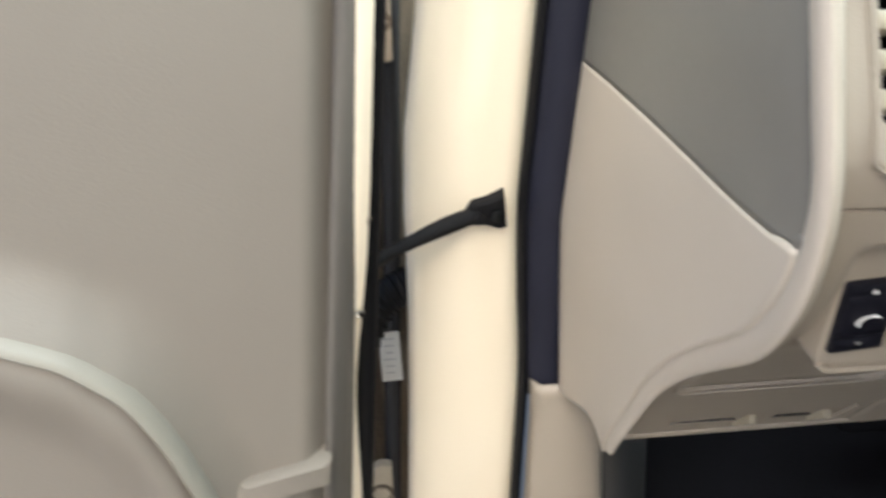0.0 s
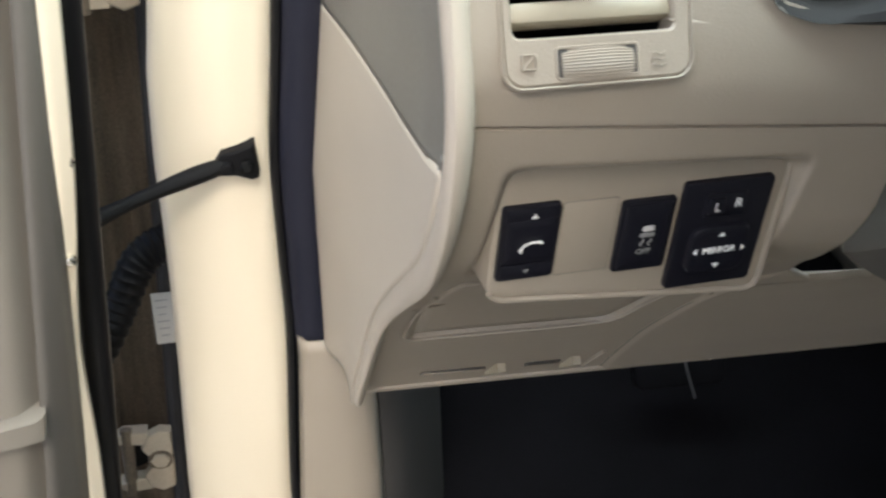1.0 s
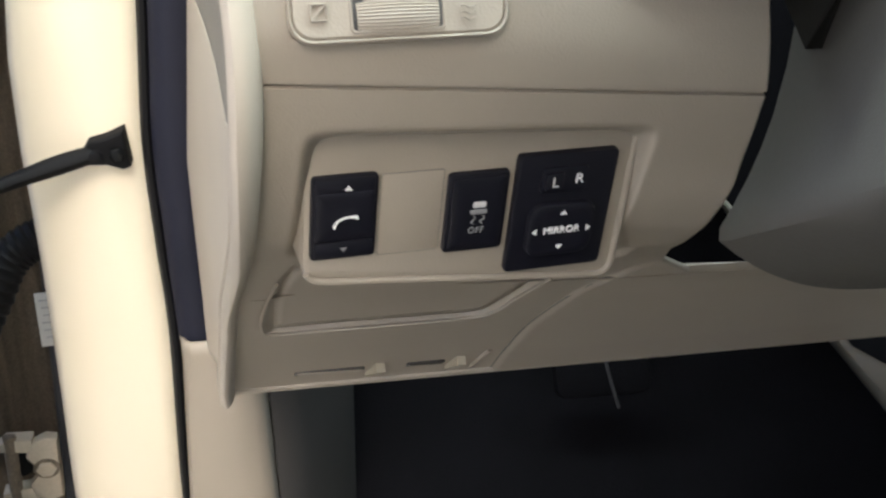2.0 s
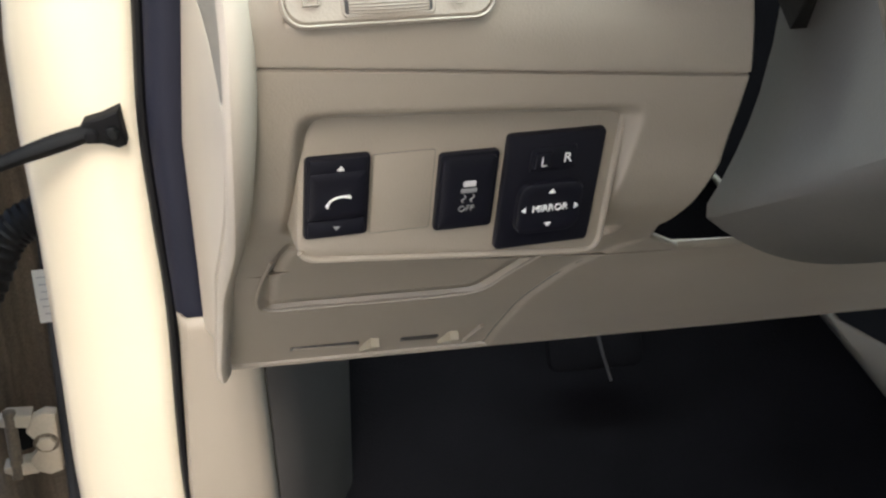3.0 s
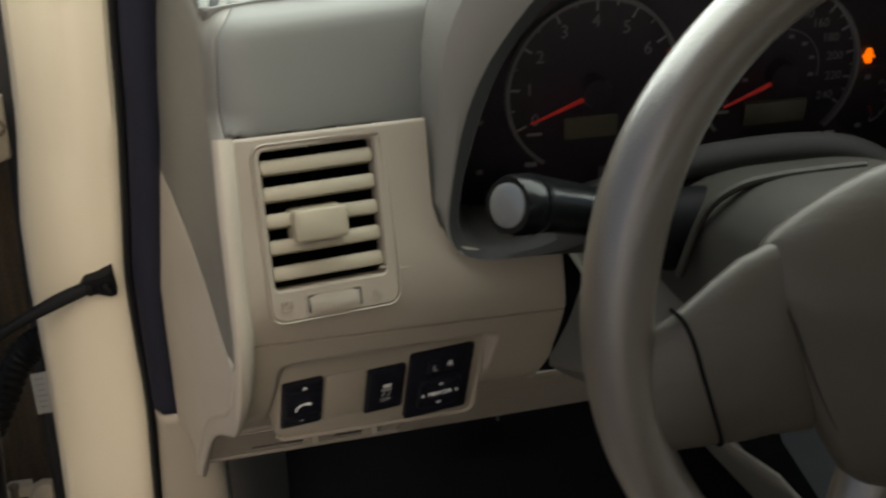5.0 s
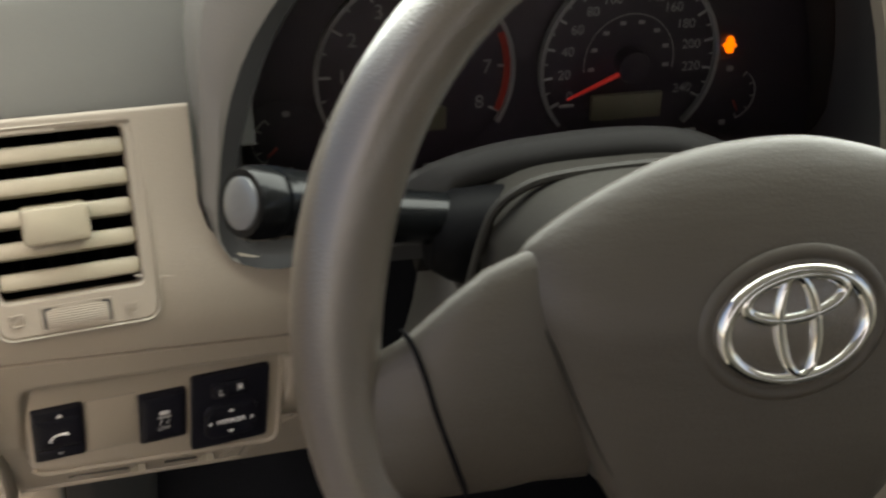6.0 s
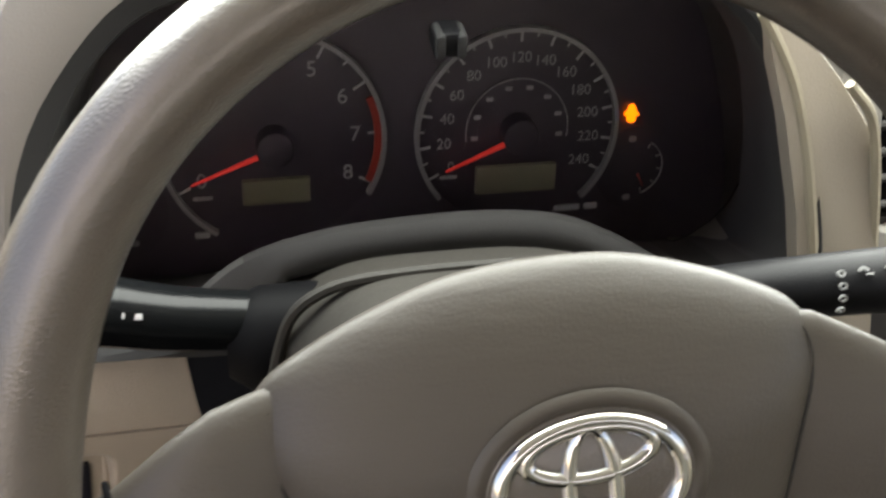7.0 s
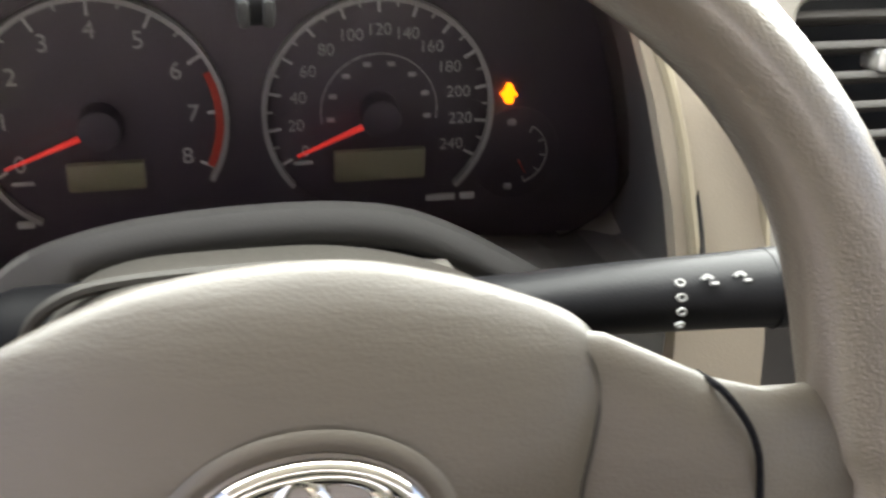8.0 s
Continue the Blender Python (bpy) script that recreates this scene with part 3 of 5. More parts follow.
rows = []
heights = [("side", v) for v in np.linspace(0, 1, 36)] + [("top", z) for z in (1.052, 1.060, 1.068, 1.076, 1.082, 1.086, 1.0885, 1.090, 1.0915, 1.0935, 1.096, 1.099, 1.1015, 1.104)]
for what, v in heights:
    zf = 1.0 + 0.046 * v if what == "side" else v
    back = 0.016 + 0.34 * (max(1.046, min(zf, 1.090)) - 1.046) + 7.0 * 0.0012 * math.log(1 + math.exp((zf - 1.090) / 0.0012))
    inn = 0.05 * max(0.0, zf - 1.02) + 0.03 * max(0.0, (zf - 1.08) / 0.02) ** 2
    front = lambda x: 0.505 + 0.185 * (x - 0.112) + back + 0.30 * (min(zf, 1.046) - 1.046)
    row = []
    t_end = max(0.02 + 0.14 * (step(0.7, 1.0, v) if what == "side" else 1.0), 0.0 if what == "side" else (front(0.112) + 0.015 - edge_y(zf)) / (BACK + 0.012 - edge_y(zf)))
    for t in (1.0, *np.linspace(0.96, t_end, 18)):
        z = split_at(t) - 0.001 + (1.046 - split_at(t)) * v if what == "side" else v
        row.append(end_point(t, z, 0.001 + inn))
    a = row[-1]
    k = Vector((side_x(front(0.112), zf) + 0.001 + inn + 0.003, front(0.112) + 0.001, zf))
    b = Vector((k.x + 0.024, front(k.x + 0.024), zf))
    for t in np.linspace(0.08, 1, 14):
        q = a * (1 - t) ** 2 + k * (2 * t * (1 - t)) + b * t * t
        if what == "side":
            q.z = a.z + (zf - a.z) * t if v > 0.02 else a.z + (zf - a.z) * t
        row.append(q)
    row += [Vector((x, front(x), zf)) for x in np.linspace(b.x, 0.262, 24)[1:]]
    rows.append(row)
pad_rows = rows


def in_duct(i, j):
    """Where the vent's duct passes through the pad's hidden front."""
    q = VENT_IN @ ((pad_rows[i][j] + pad_rows[i + 1][j + 1]) / 2)
    return abs(q.x) < 0.044 and -0.05 < q.y < 0.048 and -0.09 < q.z < 0.0


EDGE = 23
thick(part("upper_pad", sheet([row[EDGE:] for row in rows], lambda i, j: in_duct(i, j + EDGE)), PAD, dash, "soft grey-green dashboard pad"), 0.004)
thick(part("end_cap", sheet([row[:EDGE + 1] for row in rows], in_duct), ENDCAP, dash, "grey-brown moulded end of the dashboard"), 0.004)
lip = smooth_path([row[EDGE] for row in rows[29::2]], 3)
part("end_lip", tube(lip, 0.0032, 10), ENDCAP, dash, "rounded lip between end cap and pad")
part("end_groove", tube([p + Vector((0.0042, -0.0008, 0.0)) for p in lip], 0.0011, 8), INNER, dash)
top = [[Vector((x, y, 1.1005 + 0.06 * (y - 0.68))) for x in (0.17 - 0.3 * min(0.2, y - 0.66), 0.3, 0.62, 0.9, 1.5)] for y in (0.66, 0.7, 0.85, 1.0)]
thick(part("dash_top", sheet(top), PAD, dash), 0.01)
# the demister grille let into the pad's front corner
demist = axes((0.143, 0.580, 1.0962), (1, 0.18, 0), (-0.03, -0.14, 0.98))
grille = thing("demister_vent", "dark side demister grille with fine fins", "air vent", demist.translation)
part("slot", slab(demist, rounded(0.072, 0.03, 0.004), -0.02, 0.002, 0.001), BLACK, grille)
part("grille_frame", frame_plate(demist, rounded(0.078, 0.036, 0.006), rounded(0.072, 0.03, 0.004), -0.004, 0.005, 0.0015), PAD, grille)
for k in range(5):
    part("fin", box(demist @ Matrix.Translation((-0.034 + 0.0170 * k, 0, 0.002)) @ Matrix.Rotation(radians(-14), 4, "Z"), 0.0062, 0.03, 0.006, 0.0012), PAD, grille)


# ---- the instrument hood ----
hood = thing("instrument_hood", "grey moulded hood round the instruments, arched over the column", "dashboard", (0.443, 0.5, 1.0))
INNER_LINE = [(0.636, 0.965), (0.630, 1.004), (0.621, 1.035), (0.606, 1.072), (0.578, 1.105), (0.53, 1.126), (0.46, 1.133), (0.39, 1.130), (0.335, 1.118), (0.302, 1.104), (0.272, 1.068),
              (0.2515, 1.014), (0.2445, 0.975), (0.253, 0.959), (0.274, 0.954), (0.298, 0.959), (0.320, 0.974), (0.345, 0.992), (0.38, 1.002), (0.42, 1.006), (0.465, 1.0065),
              (0.50, 1.002), (0.527, 0.991), (0.552, 0.976), (0.575, 0.962), (0.60, 0.955), (0.625, 0.952)]
inner = [Vector((p.x, p.y)) for p in smooth_path([(x, z, 0) for x, z in INNER_LINE], 4, True)]


def outward(line, side, roof, floor):
    """The outline moved outwards, by an amount of its own for the sides, the top and the bottom."""
    out, n = [], len(line)
    for i, p in enumerate(line):
        e = (line[(i + 1) % n] - line[i - 1]).normalized()
        nrm = Vector((e.y, -e.x))
        d = side * nrm.x ** 2 + (roof if nrm.y > 0 else floor) * nrm.y ** 2
        out.append(p + nrm * d)
    return out


def ring_at(line, y, lean=0.0):
    return [Vector((p.x, y + lean * (p.y - 1.0), p.y)) for p in line]


L = 0.10
n_in = len(inner)
is_arch = [0.338 < inner[i].x < 0.61 and inner[i].y < 1.03 for i in range(n_in)]
low_line = lambda x: float(np.interp(x, [0.229, 0.2346, 0.243, 0.2507, 0.2627, 0.2748, 0.3145, 0.36], [0.9957, 0.972, 0.957, 0.953, 0.9495, 0.947, 0.9425, 0.940]))


def hood_ring(side, roof, floor, y, low):
    """A ring of the hood's rim; at the lower left it keeps down to the fascia's edge."""
    out = []
    for i, p in enumerate(outward(inner, side, roof, floor)):
        wide = 1.3 * step(0.99, 1.08, inner[i].y) * step(0.40, 0.30, inner[i].x)
        p = p + (p - inner[i]) * wide
        if low == 0.22:
            p = p + (p - inner[i]) * 1.2 * step(1.09, 1.01, inner[i].y) * step(0.32, 0.27, inner[i].x)
        if inner[i].y < 1.0 and inner[i].x < 0.36 and floor > 0:
            k = step(0.262, 0.275, inner[i].x) * step(0.36, 0.342, inner[i].x)
            run = inner[i].y + (low_line(inner[i].x) - inner[i].y) * low
            p = Vector((p.x, max(p.y, low_line(p.x)) * (1 - k) + run * k if inner[i].x < 0.30 else p.y * (1 - k) + run * k))
        out.append(p)
    return ring_at(out, y, L)


deep = [Vector((q.x, 0.545, 0.90)) if is_arch[i] else Vector((q.x, 0.585, 0.930)) if 0.25 < inner[i].x < 0.36 and inner[i].y < 0.995 else q for i, q in enumerate(ring_at(outward(inner, 0.018, 0.05, 0.024), 0.62, 0))]
rings = [deep, hood_ring(0.0165, 0.030, 0.024, 0.515, 1.0), hood_ring(0.0135, 0.024, 0.018, 0.494, 0.96),
         hood_ring(0.008, 0.014, 0.010, 0.4875, 0.62), hood_ring(0.003, 0.005, 0.004, 0.4885, 0.22), ring_at(inner, 0.4935, L)]
is_sill = [not is_arch[i] and inner[i].y < 0.99 and 0.25 < inner[i].x < 0.36 for i in range(n_in)]
is_right = [inner[i].x > 0.585 and not is_arch[i] for i in range(n_in)]
is_foot = [is_sill[i] and inner[i].x > 0.300 for i in range(n_in)]
part("hood_rim", sheet(rings, lambda i, j: is_arch[j] or is_sill[j] or i == 4 or (is_right[j] and i >= 1), loop=True), HOODGREY, hood, "soft grey rim of the hood")
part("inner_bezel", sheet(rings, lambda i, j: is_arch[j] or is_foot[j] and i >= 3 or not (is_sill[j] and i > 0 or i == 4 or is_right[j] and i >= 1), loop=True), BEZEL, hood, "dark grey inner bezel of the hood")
# arch and gap under the sill, with the shade painted in
part("column_arch", sheet(rings, lambda i, j: not (is_arch[j] or is_foot[j] and i >= 3 or is_sill[j] and i == 0), loop=True), ARCH, hood, "dark grey arch over the column, deepened for the hood's shade").data.set_sharp_from_angle(angle=radians(85))
back_line = [Vector((0.453 + (p.x - 0.443) * 0.985, 0.985 + (p.y - 0.995) * 1.05)) for p in inner]
back_line = [Vector((p.x, 0.925 if is_arch[i] or is_sill[i] or p.y < 0.96 or (inner[i].x < 0.36 and inner[i].y < 0.995) else p.y)) for i, p in enumerate(back_line)]
rings = [ring_at(inner, 0.4935, L), ring_at(outward(inner, -0.0015, -0.0015, -0.0015), 0.497, L), ring_at(back_line, 0.612, 0)]
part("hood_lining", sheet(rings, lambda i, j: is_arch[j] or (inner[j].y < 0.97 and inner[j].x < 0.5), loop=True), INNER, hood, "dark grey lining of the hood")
# floor of the lining in the same shaded tone
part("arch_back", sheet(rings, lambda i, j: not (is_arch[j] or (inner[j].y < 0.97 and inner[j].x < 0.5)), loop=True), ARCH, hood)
glint = axes((0.4445, 0.500, 1.0915), (1, 0, 0), (0, -0.97, -0.2))
part("reset_stem", slab(glint, rounded(0.0155, 0.0130, 0.004), -0.012, 0.001, 0.003), BLACK, hood)
# stems in dark bezel grey, which carries the shade under the hood
for u in (-0.0050, 0.0050):
    part("reset_stem", slab(glint, rounded(0.0046, 0.0130, 0.0022, cu=u), -0.01, 0.0030, 0.002), BEZEL, hood, "short reset stem under the hood, darkened for the hood's shade")

# ---- the instrument cluster ----
FACE = axes((0.443, 0.601, 1.004), (1, 0.012, 0.0), (0, -1, 0.0))
cluster = thing("instrument_cluster", "black analogue cluster with rev counter and speedometer", "instrument cluster", FACE.translation)
part("dial_plate", slab(FACE, rounded(0.43, 0.20, 0.004, cv=0.02), -0.02, -0.004, 0.001), DIAL, cluster)
SPEED, REVS = (0.0640, 0.0), (-0.0755, 0.001)


def gauge(c, name, radius, a0, a1):
    m = FACE @ Matrix.Translation((c[0], c[1], 0))
    g = part(name, slab(m, ellipse(radius - 0.003, radius - 0.003, 64), -0.006, -0.003, 0.0005), DIAL, cluster, "round charcoal dial with a silver ring")
    part("gauge_ring", arc_band(m, radius - 0.0021, radius + 0.0004, a0, a1, -0.004, 0.0012), RING, g)
    part("needle_cap", slab(m, ellipse(0.0105, 0.0105, 28), -0.003, 0.009, 0.002), DIAL, g)
    return m, g


def ticks(m, g, r0, r1, angles, width, mat):
    for a in angles:
        part("tick", box(m @ Matrix.Rotation(radians(a), 4, "Z") @ Matrix.Translation(((r0 + r1) / 2, 0, -0.0022)), r1 - r0, width, 0.0008, 0), mat, g, flat=True)


def needle(m, g, angle, tip):
    pts = [(0.0095, 0.0013), (tip, 0.0004), (tip, -0.0004), (0.0095, -0.0013)]
    part("needle", slab(m @ Matrix.Rotation(radians(angle), 4, "Z"), pts, 0.0055, 0.0075, 0.0003), NEEDLE, g, "red lit needle at zero")


m, g = gauge(REVS, "rev_counter", 0.0625, -32, 236)
rev_angle = lambda k: 90 + 29 * (4 - k)
ticks(m, g, 0.0525, 0.0600, [rev_angle(k) for k in range(9)], 0.0013, DIMWHITE)
ticks(m, g, 0.0570, 0.0600, [rev_angle(k + 0.5) for k in range(8)], 0.0008, DIMWHITE)
for k in range(9):
    a = radians(rev_angle(k))
    words(str(k), 0.0122, m @ Matrix.Translation((0.0455 * math.cos(a), 0.0455 * math.sin(a), -0.0024)), NUMERAL, g, name="numeral")
part("red_zone", arc_band(m, 0.0562, 0.0603, rev_angle(8), rev_angle(6.3), -0.0028, -0.0016, 30), REDLINE, g)
needle(m, g, 201, 0.050)
part("printed_mark", slab(m, rounded(0.011, 0.0022, 0.0005, cu=-0.041, cv=-0.0300), -0.0035, -0.0024, 0.0001), RING, g)
part("display", slab(FACE, rounded(0.0380, 0.0145, 0.0012, cu=-0.0755, cv=-0.0265), -0.004, 0.0008, 0.0006), LCD, cluster, "blank olive-grey display")

m, g = gauge(SPEED, "speedometer", 0.0600, -46, 220)
speed_angle = lambda k: 90 + 19.55 * (6 - k)
ticks(m, g, 0.0515, 0.0577, [speed_angle(k) for k in range(13)], 0.0013, DIMWHITE)
ticks(m, g, 0.0548, 0.0577, [speed_angle(k + 0.5) for k in range(12)], 0.0008, DIMWHITE)
for k in range(13):
    a = radians(speed_angle(k))
    r = 0.0425 if 1 < k < 11 else 0.0435
    words(str(20 * k), 0.0086, m @ Matrix.Translation((r * math.cos(a), r * math.sin(a), -0.0024)), NUMERAL, g, name="numeral")
part("inner_ring", arc_band(m, 0.0300, 0.0306, -10, 190, -0.0034, -0.0024, 50), RING, g)
for k in range(8):
    a = radians(188 - 28 * k)
    part("printed_mark", slab(m, rounded(0.0040, 0.0024, 0.0004, cu=0.0255 * math.cos(a), cv=0.0255 * math.sin(a)), -0.0035, -0.0024, 0.0001), RING, g)
part("printed_mark", slab(m, rounded(0.010, 0.0020, 0.0005, cu=-0.040, cv=-0.0262), -0.0035, -0.0024, 0.0001), RING, g)
needle(m, g, 203, 0.047)
part("display", slab(FACE, rounded(0.0485, 0.0165, 0.0012, cu=0.0642, cv=-0.0285), -0.004, 0.0008, 0.0006), LCD, cluster, "blank olive-grey display")

for cu, cv, mats, a0, a1 in ((0.1385, -0.0275, "fuel_gauge", -70, 60), (-0.160, -0.0345, "temperature_gauge", 120, 230)):
    m = FACE @ Matrix.Translation((cu, cv, 0))
    g = part(mats, slab(m, ellipse(0.024, 0.026, 40), -0.006, -0.0032, 0.0005), DIAL, cluster, "small charcoal dial")
    part("gauge_ring", arc_band(m, 0.0172, 0.0178, a0, a1, -0.004, -0.0018, 30), RING, g)
    ticks(m, g, 0.0140, 0.0168, np.linspace(a0, a1, 5), 0.0008, RING)
    part("small_needle", slab(m @ Matrix.Rotation(radians(-62 if cu > 0 else 222), 4, "Z"), [(0.004, 0.0006), (0.012, 0.0003), (0.012, -0.0003), (0.004, -0.0006)], -0.002, 0.0, 0.0002), REDLINE, g)
    for v in (0.018, -0.019):
        part("icon", slab(m, rounded(0.0045, 0.0035, 0.001, cu=-0.003 if cu > 0 else 0.004, cv=v), -0.004, -0.0024, 0.0002), RING, g)
for du, w in ((0.098, 0.016), (0.113, 0.008)):
    part("gear_mark", slab(FACE, rounded(w, 0.0032, 0.0005, cu=du, cv=-0.0505), -0.005, -0.002, 0.0002), DIMWHITE, cluster)
part("icon", slab(FACE, rounded(0.0085, 0.0034, 0.001, cu=-0.1185, cv=-0.0515), -0.005, -0.002, 0.0002), DIMWHITE, cluster)
warn = FACE @ Matrix.Translation((0.1330, 0.0065, -0.002))
lamp_shape = [(0.0012, 0.0052), (-0.0012, 0.0052), (-0.0022, 0.0035), (-0.0024, 0.0018), (-0.0046, -0.0004), (-0.0038, -0.0014), (-0.0024, -0.0004), (-0.0024, -0.0042), (-0.0012, -0.0052),
              (0.0012, -0.0052), (0.0024, -0.0042), (0.0024, -0.0004), (0.0038, -0.0014), (0.0046, -0.0004), (0.0024, 0.0018), (0.0022, 0.0035)]
part("warning_lamp", slab(warn, lamp_shape, -0.003, 0.0006, 0.0002), LAMP, cluster, "lit orange open-door warning symbol")
lens = part("lens", slab(axes((0.443, 0.566, 1.004), (1, 0, 0), (0, -0.96, -0.28)), rounded(0.392, 0.20, 0.05, cv=0.02), -0.0015, 0.0, 0.0003), LENS, cluster, "clear plastic lens")
lens.visible_shadow = False

# ---- the steering column and its stalks ----
column = thing("steering_column", "taupe two-part plastic column shroud", "steering column", (0.437, 0.43, 0.93))


def shroud_ring(y, x_low, z_low, x_top, z_top, z_bottom, x_right):
    """A section of the lower shroud: flat sides that lean inwards over a rounded keel."""
    out = [Vector((x_top + (x_low - x_top) * t ** 3, y, z_top + (z_low - z_top) * t)) for t in (0.0, 0.25, 0.45, 0.6, 0.7, 0.8, 0.9, 0.97)]
    mid, half = (x_low + x_right) / 2, (x_right - x_low) / 2
    for q in np.linspace(-0.97, 0.97, 22):
        out.append(Vector((mid + half * q, y, z_bottom + (z_low - z_bottom) * abs(q) ** 2.6)))
    lean = x_top - x_low
    out += [Vector((x_right - lean * (1 - (1 - t) ** 3), y, z_low + (z_top - z_low) * t)) for t in (0.03, 0.1, 0.2, 0.3, 0.4, 0.55, 0.75, 1.0)]
    return out


part("lower_shroud", loft([shroud_ring(0.585, 0.336, 0.788, 0.368, 0.955, 0.748, 0.548), shroud_ring(0.575, 0.338, 0.793, 0.367, 0.957, 0.754, 0.548), shroud_ring(0.53, 0.340, 0.820, 0.364, 0.970, 0.784, 0.545),
                           shroud_ring(0.47, 0.344, 0.856, 0.362, 0.985, 0.820, 0.540), shroud_ring(0.42, 0.350, 0.888, 0.364, 0.992, 0.853, 0.534), shroud_ring(0.375, 0.358, 0.918, 0.368, 0.996, 0.888, 0.523),
                           shroud_ring(0.345, 0.374, 0.945, 0.380, 0.992, 0.925, 0.505)]), LOWER, column, "lower half of the shroud, lighter grey for the door's light")


def upper_ring(y, top, wide):
    """A section of the upper shroud: squarer on the driver's left, sloping on the right."""
    out = []
    for t in np.linspace(-1, 1, 36):
        drop = 0.03 * abs(t) ** 5 if t < 0 else 0.027 * t ** 2.2
        out.append(Vector((0.444 + wide * t, y, top - drop)))
    return out + [Vector((0.444 + wide, y, 0.953)), Vector((0.444 - wide, y, 0.953))]


# upper half in the darker tone, shade under the hood included
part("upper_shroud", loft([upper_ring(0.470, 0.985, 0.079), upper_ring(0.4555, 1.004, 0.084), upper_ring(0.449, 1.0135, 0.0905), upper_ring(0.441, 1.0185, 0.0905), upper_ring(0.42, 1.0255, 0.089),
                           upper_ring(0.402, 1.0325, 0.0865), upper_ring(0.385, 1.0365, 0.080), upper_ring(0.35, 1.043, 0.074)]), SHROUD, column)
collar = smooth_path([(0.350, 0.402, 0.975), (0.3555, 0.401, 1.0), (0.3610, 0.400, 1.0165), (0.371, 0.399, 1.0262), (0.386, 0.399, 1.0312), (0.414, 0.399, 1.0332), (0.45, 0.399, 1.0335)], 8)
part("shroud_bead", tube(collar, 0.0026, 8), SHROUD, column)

stalk = thing("light_stalk", "black light and indicator stalk with a grey twist end", "stalk", (0.36, 0.435, 0.998))
part("stalk_root", loft([[Vector((x, 0.427 + r * 0.9 * math.cos(q), 0.990 + r * math.sin(q))) for q in np.linspace(0, 2 * math.pi, 24, endpoint=False)] for x, r in ((0.375, 0.024), (0.350, 0.0238), (0.344, 0.0215), (0.335, 0.015))]), ROOT, stalk)
way = smooth_path([(0.350, 0.430, 0.998), (0.315, 0.421, 1.008), (0.287, 0.412, 1.020), (0.264, 0.4015, 1.0305)], 8)
part("lever", tube(way, lambda t: 0.0125 + 0.0028 * t, 20), GLOSSBLACK, stalk)
d = Vector((-0.82, -0.48, 0.31)).normalized()
e = Vector((0.2635, 0.4012, 1.0306))
knob_rings = []
for f, r in ((0, 0.0158), (0.004, 0.0162), (0.0045, 0.0148), (0.006, 0.0148), (0.0065, 0.0162), (0.016, 0.0160), (0.0195, 0.0146)):
    m = axes(e + d * f, (0, 1, 0), d)
    knob_rings.append([m @ Vector((r * math.cos(q), r * math.sin(q), 0)) for q in np.linspace(0, 2 * math.pi, 24, endpoint=False)])
part("twist_knob", loft(knob_rings), GLOSSBLACK, stalk)
m = axes(e + d * 0.0195, (0, 1, 0), d)
part("knob_face", slab(m, ellipse(0.0116, 0.0116, 28), -0.002, 0.0012, 0.001, dome=0.001), GREYCAP, stalk, "pale grey domed end face")
for f in (0.0, 0.5, 1.0):
    q = Vector((0.302 - 0.012 * f, 0.4, 1.018 + 0.002 * f))
    m = axes((q.x, 0.4035 - 0.003 * f, 1.0205 + 0.004 * f), (-1, -0.35, 0.3), (-0.2, -0.8, 0.6))
    part("printed_mark", slab(m, rounded(0.004, 0.0024, 0.0005), -0.004, 0.0003, 0.0001), NUMERAL, stalk)

wiper = thing("wiper_stalk", "black flat wiper stalk with white printed symbols", "stalk", (0.52, 0.39, 1.01))
way = smooth_path([(0.500, 0.415, 1.0), (0.535, 0.396, 1.012), (0.565, 0.385, 1.019), (0.60, 0.380, 1.0220), (0.621, 0.378, 1.0230)], 8)
part("lever", tube(way, lambda t: 0.0125 + 0.0032 * t, 20, squash=0.9), BLACK, wiper)
m = axes((0.6213, 0.378, 1.0230), (0, 1, 0), (1, -0.02, 0.05))
part("end_cap", slab(m, ellipse(0.0158, 0.0142, 28), -0.006, 0.0022, 0.0018), BLACK, wiper)
top_m = lambda x, a: axes((x, 0.380, 1.0215 + 0.02 * (x - 0.585)), (1, -0.1, 0.06), (0, -math.cos(radians(a)), math.sin(radians(a)))) @ Matrix.Translation((0, 0, 0.0150))
for a in (50, 30, 10, -12):
    part("icon", frame_plate(top_m(0.5785, a), ellipse(0.0019, 0.0015, 14), ellipse(0.0011, 0.0008, 14), -0.001, 0.0001, 0.00005), PRINT, wiper)
for x in (0.5885, 0.6005):
    part("icon", arc_band(top_m(x, 48), 0.0012, 0.0026, 20, 160, -0.001, 0.0001, 14), PRINT, wiper)
    part("icon", slab(top_m(x + 0.0022, 44), rounded(0.0030, 0.0010, 0.0003), -0.001, 0.0006, 0.0001), PRINT, wiper)

# ---- the steering wheel ----
WHEEL = axes((0.437, 0.300, 1.016), (1, 0, 0), (0, -0.951, 0.309))
wheel = thing("steering_wheel", "taupe four-spoke steering wheel with an oval chrome badge", "steering wheel", WHEEL.translation)
rim = []
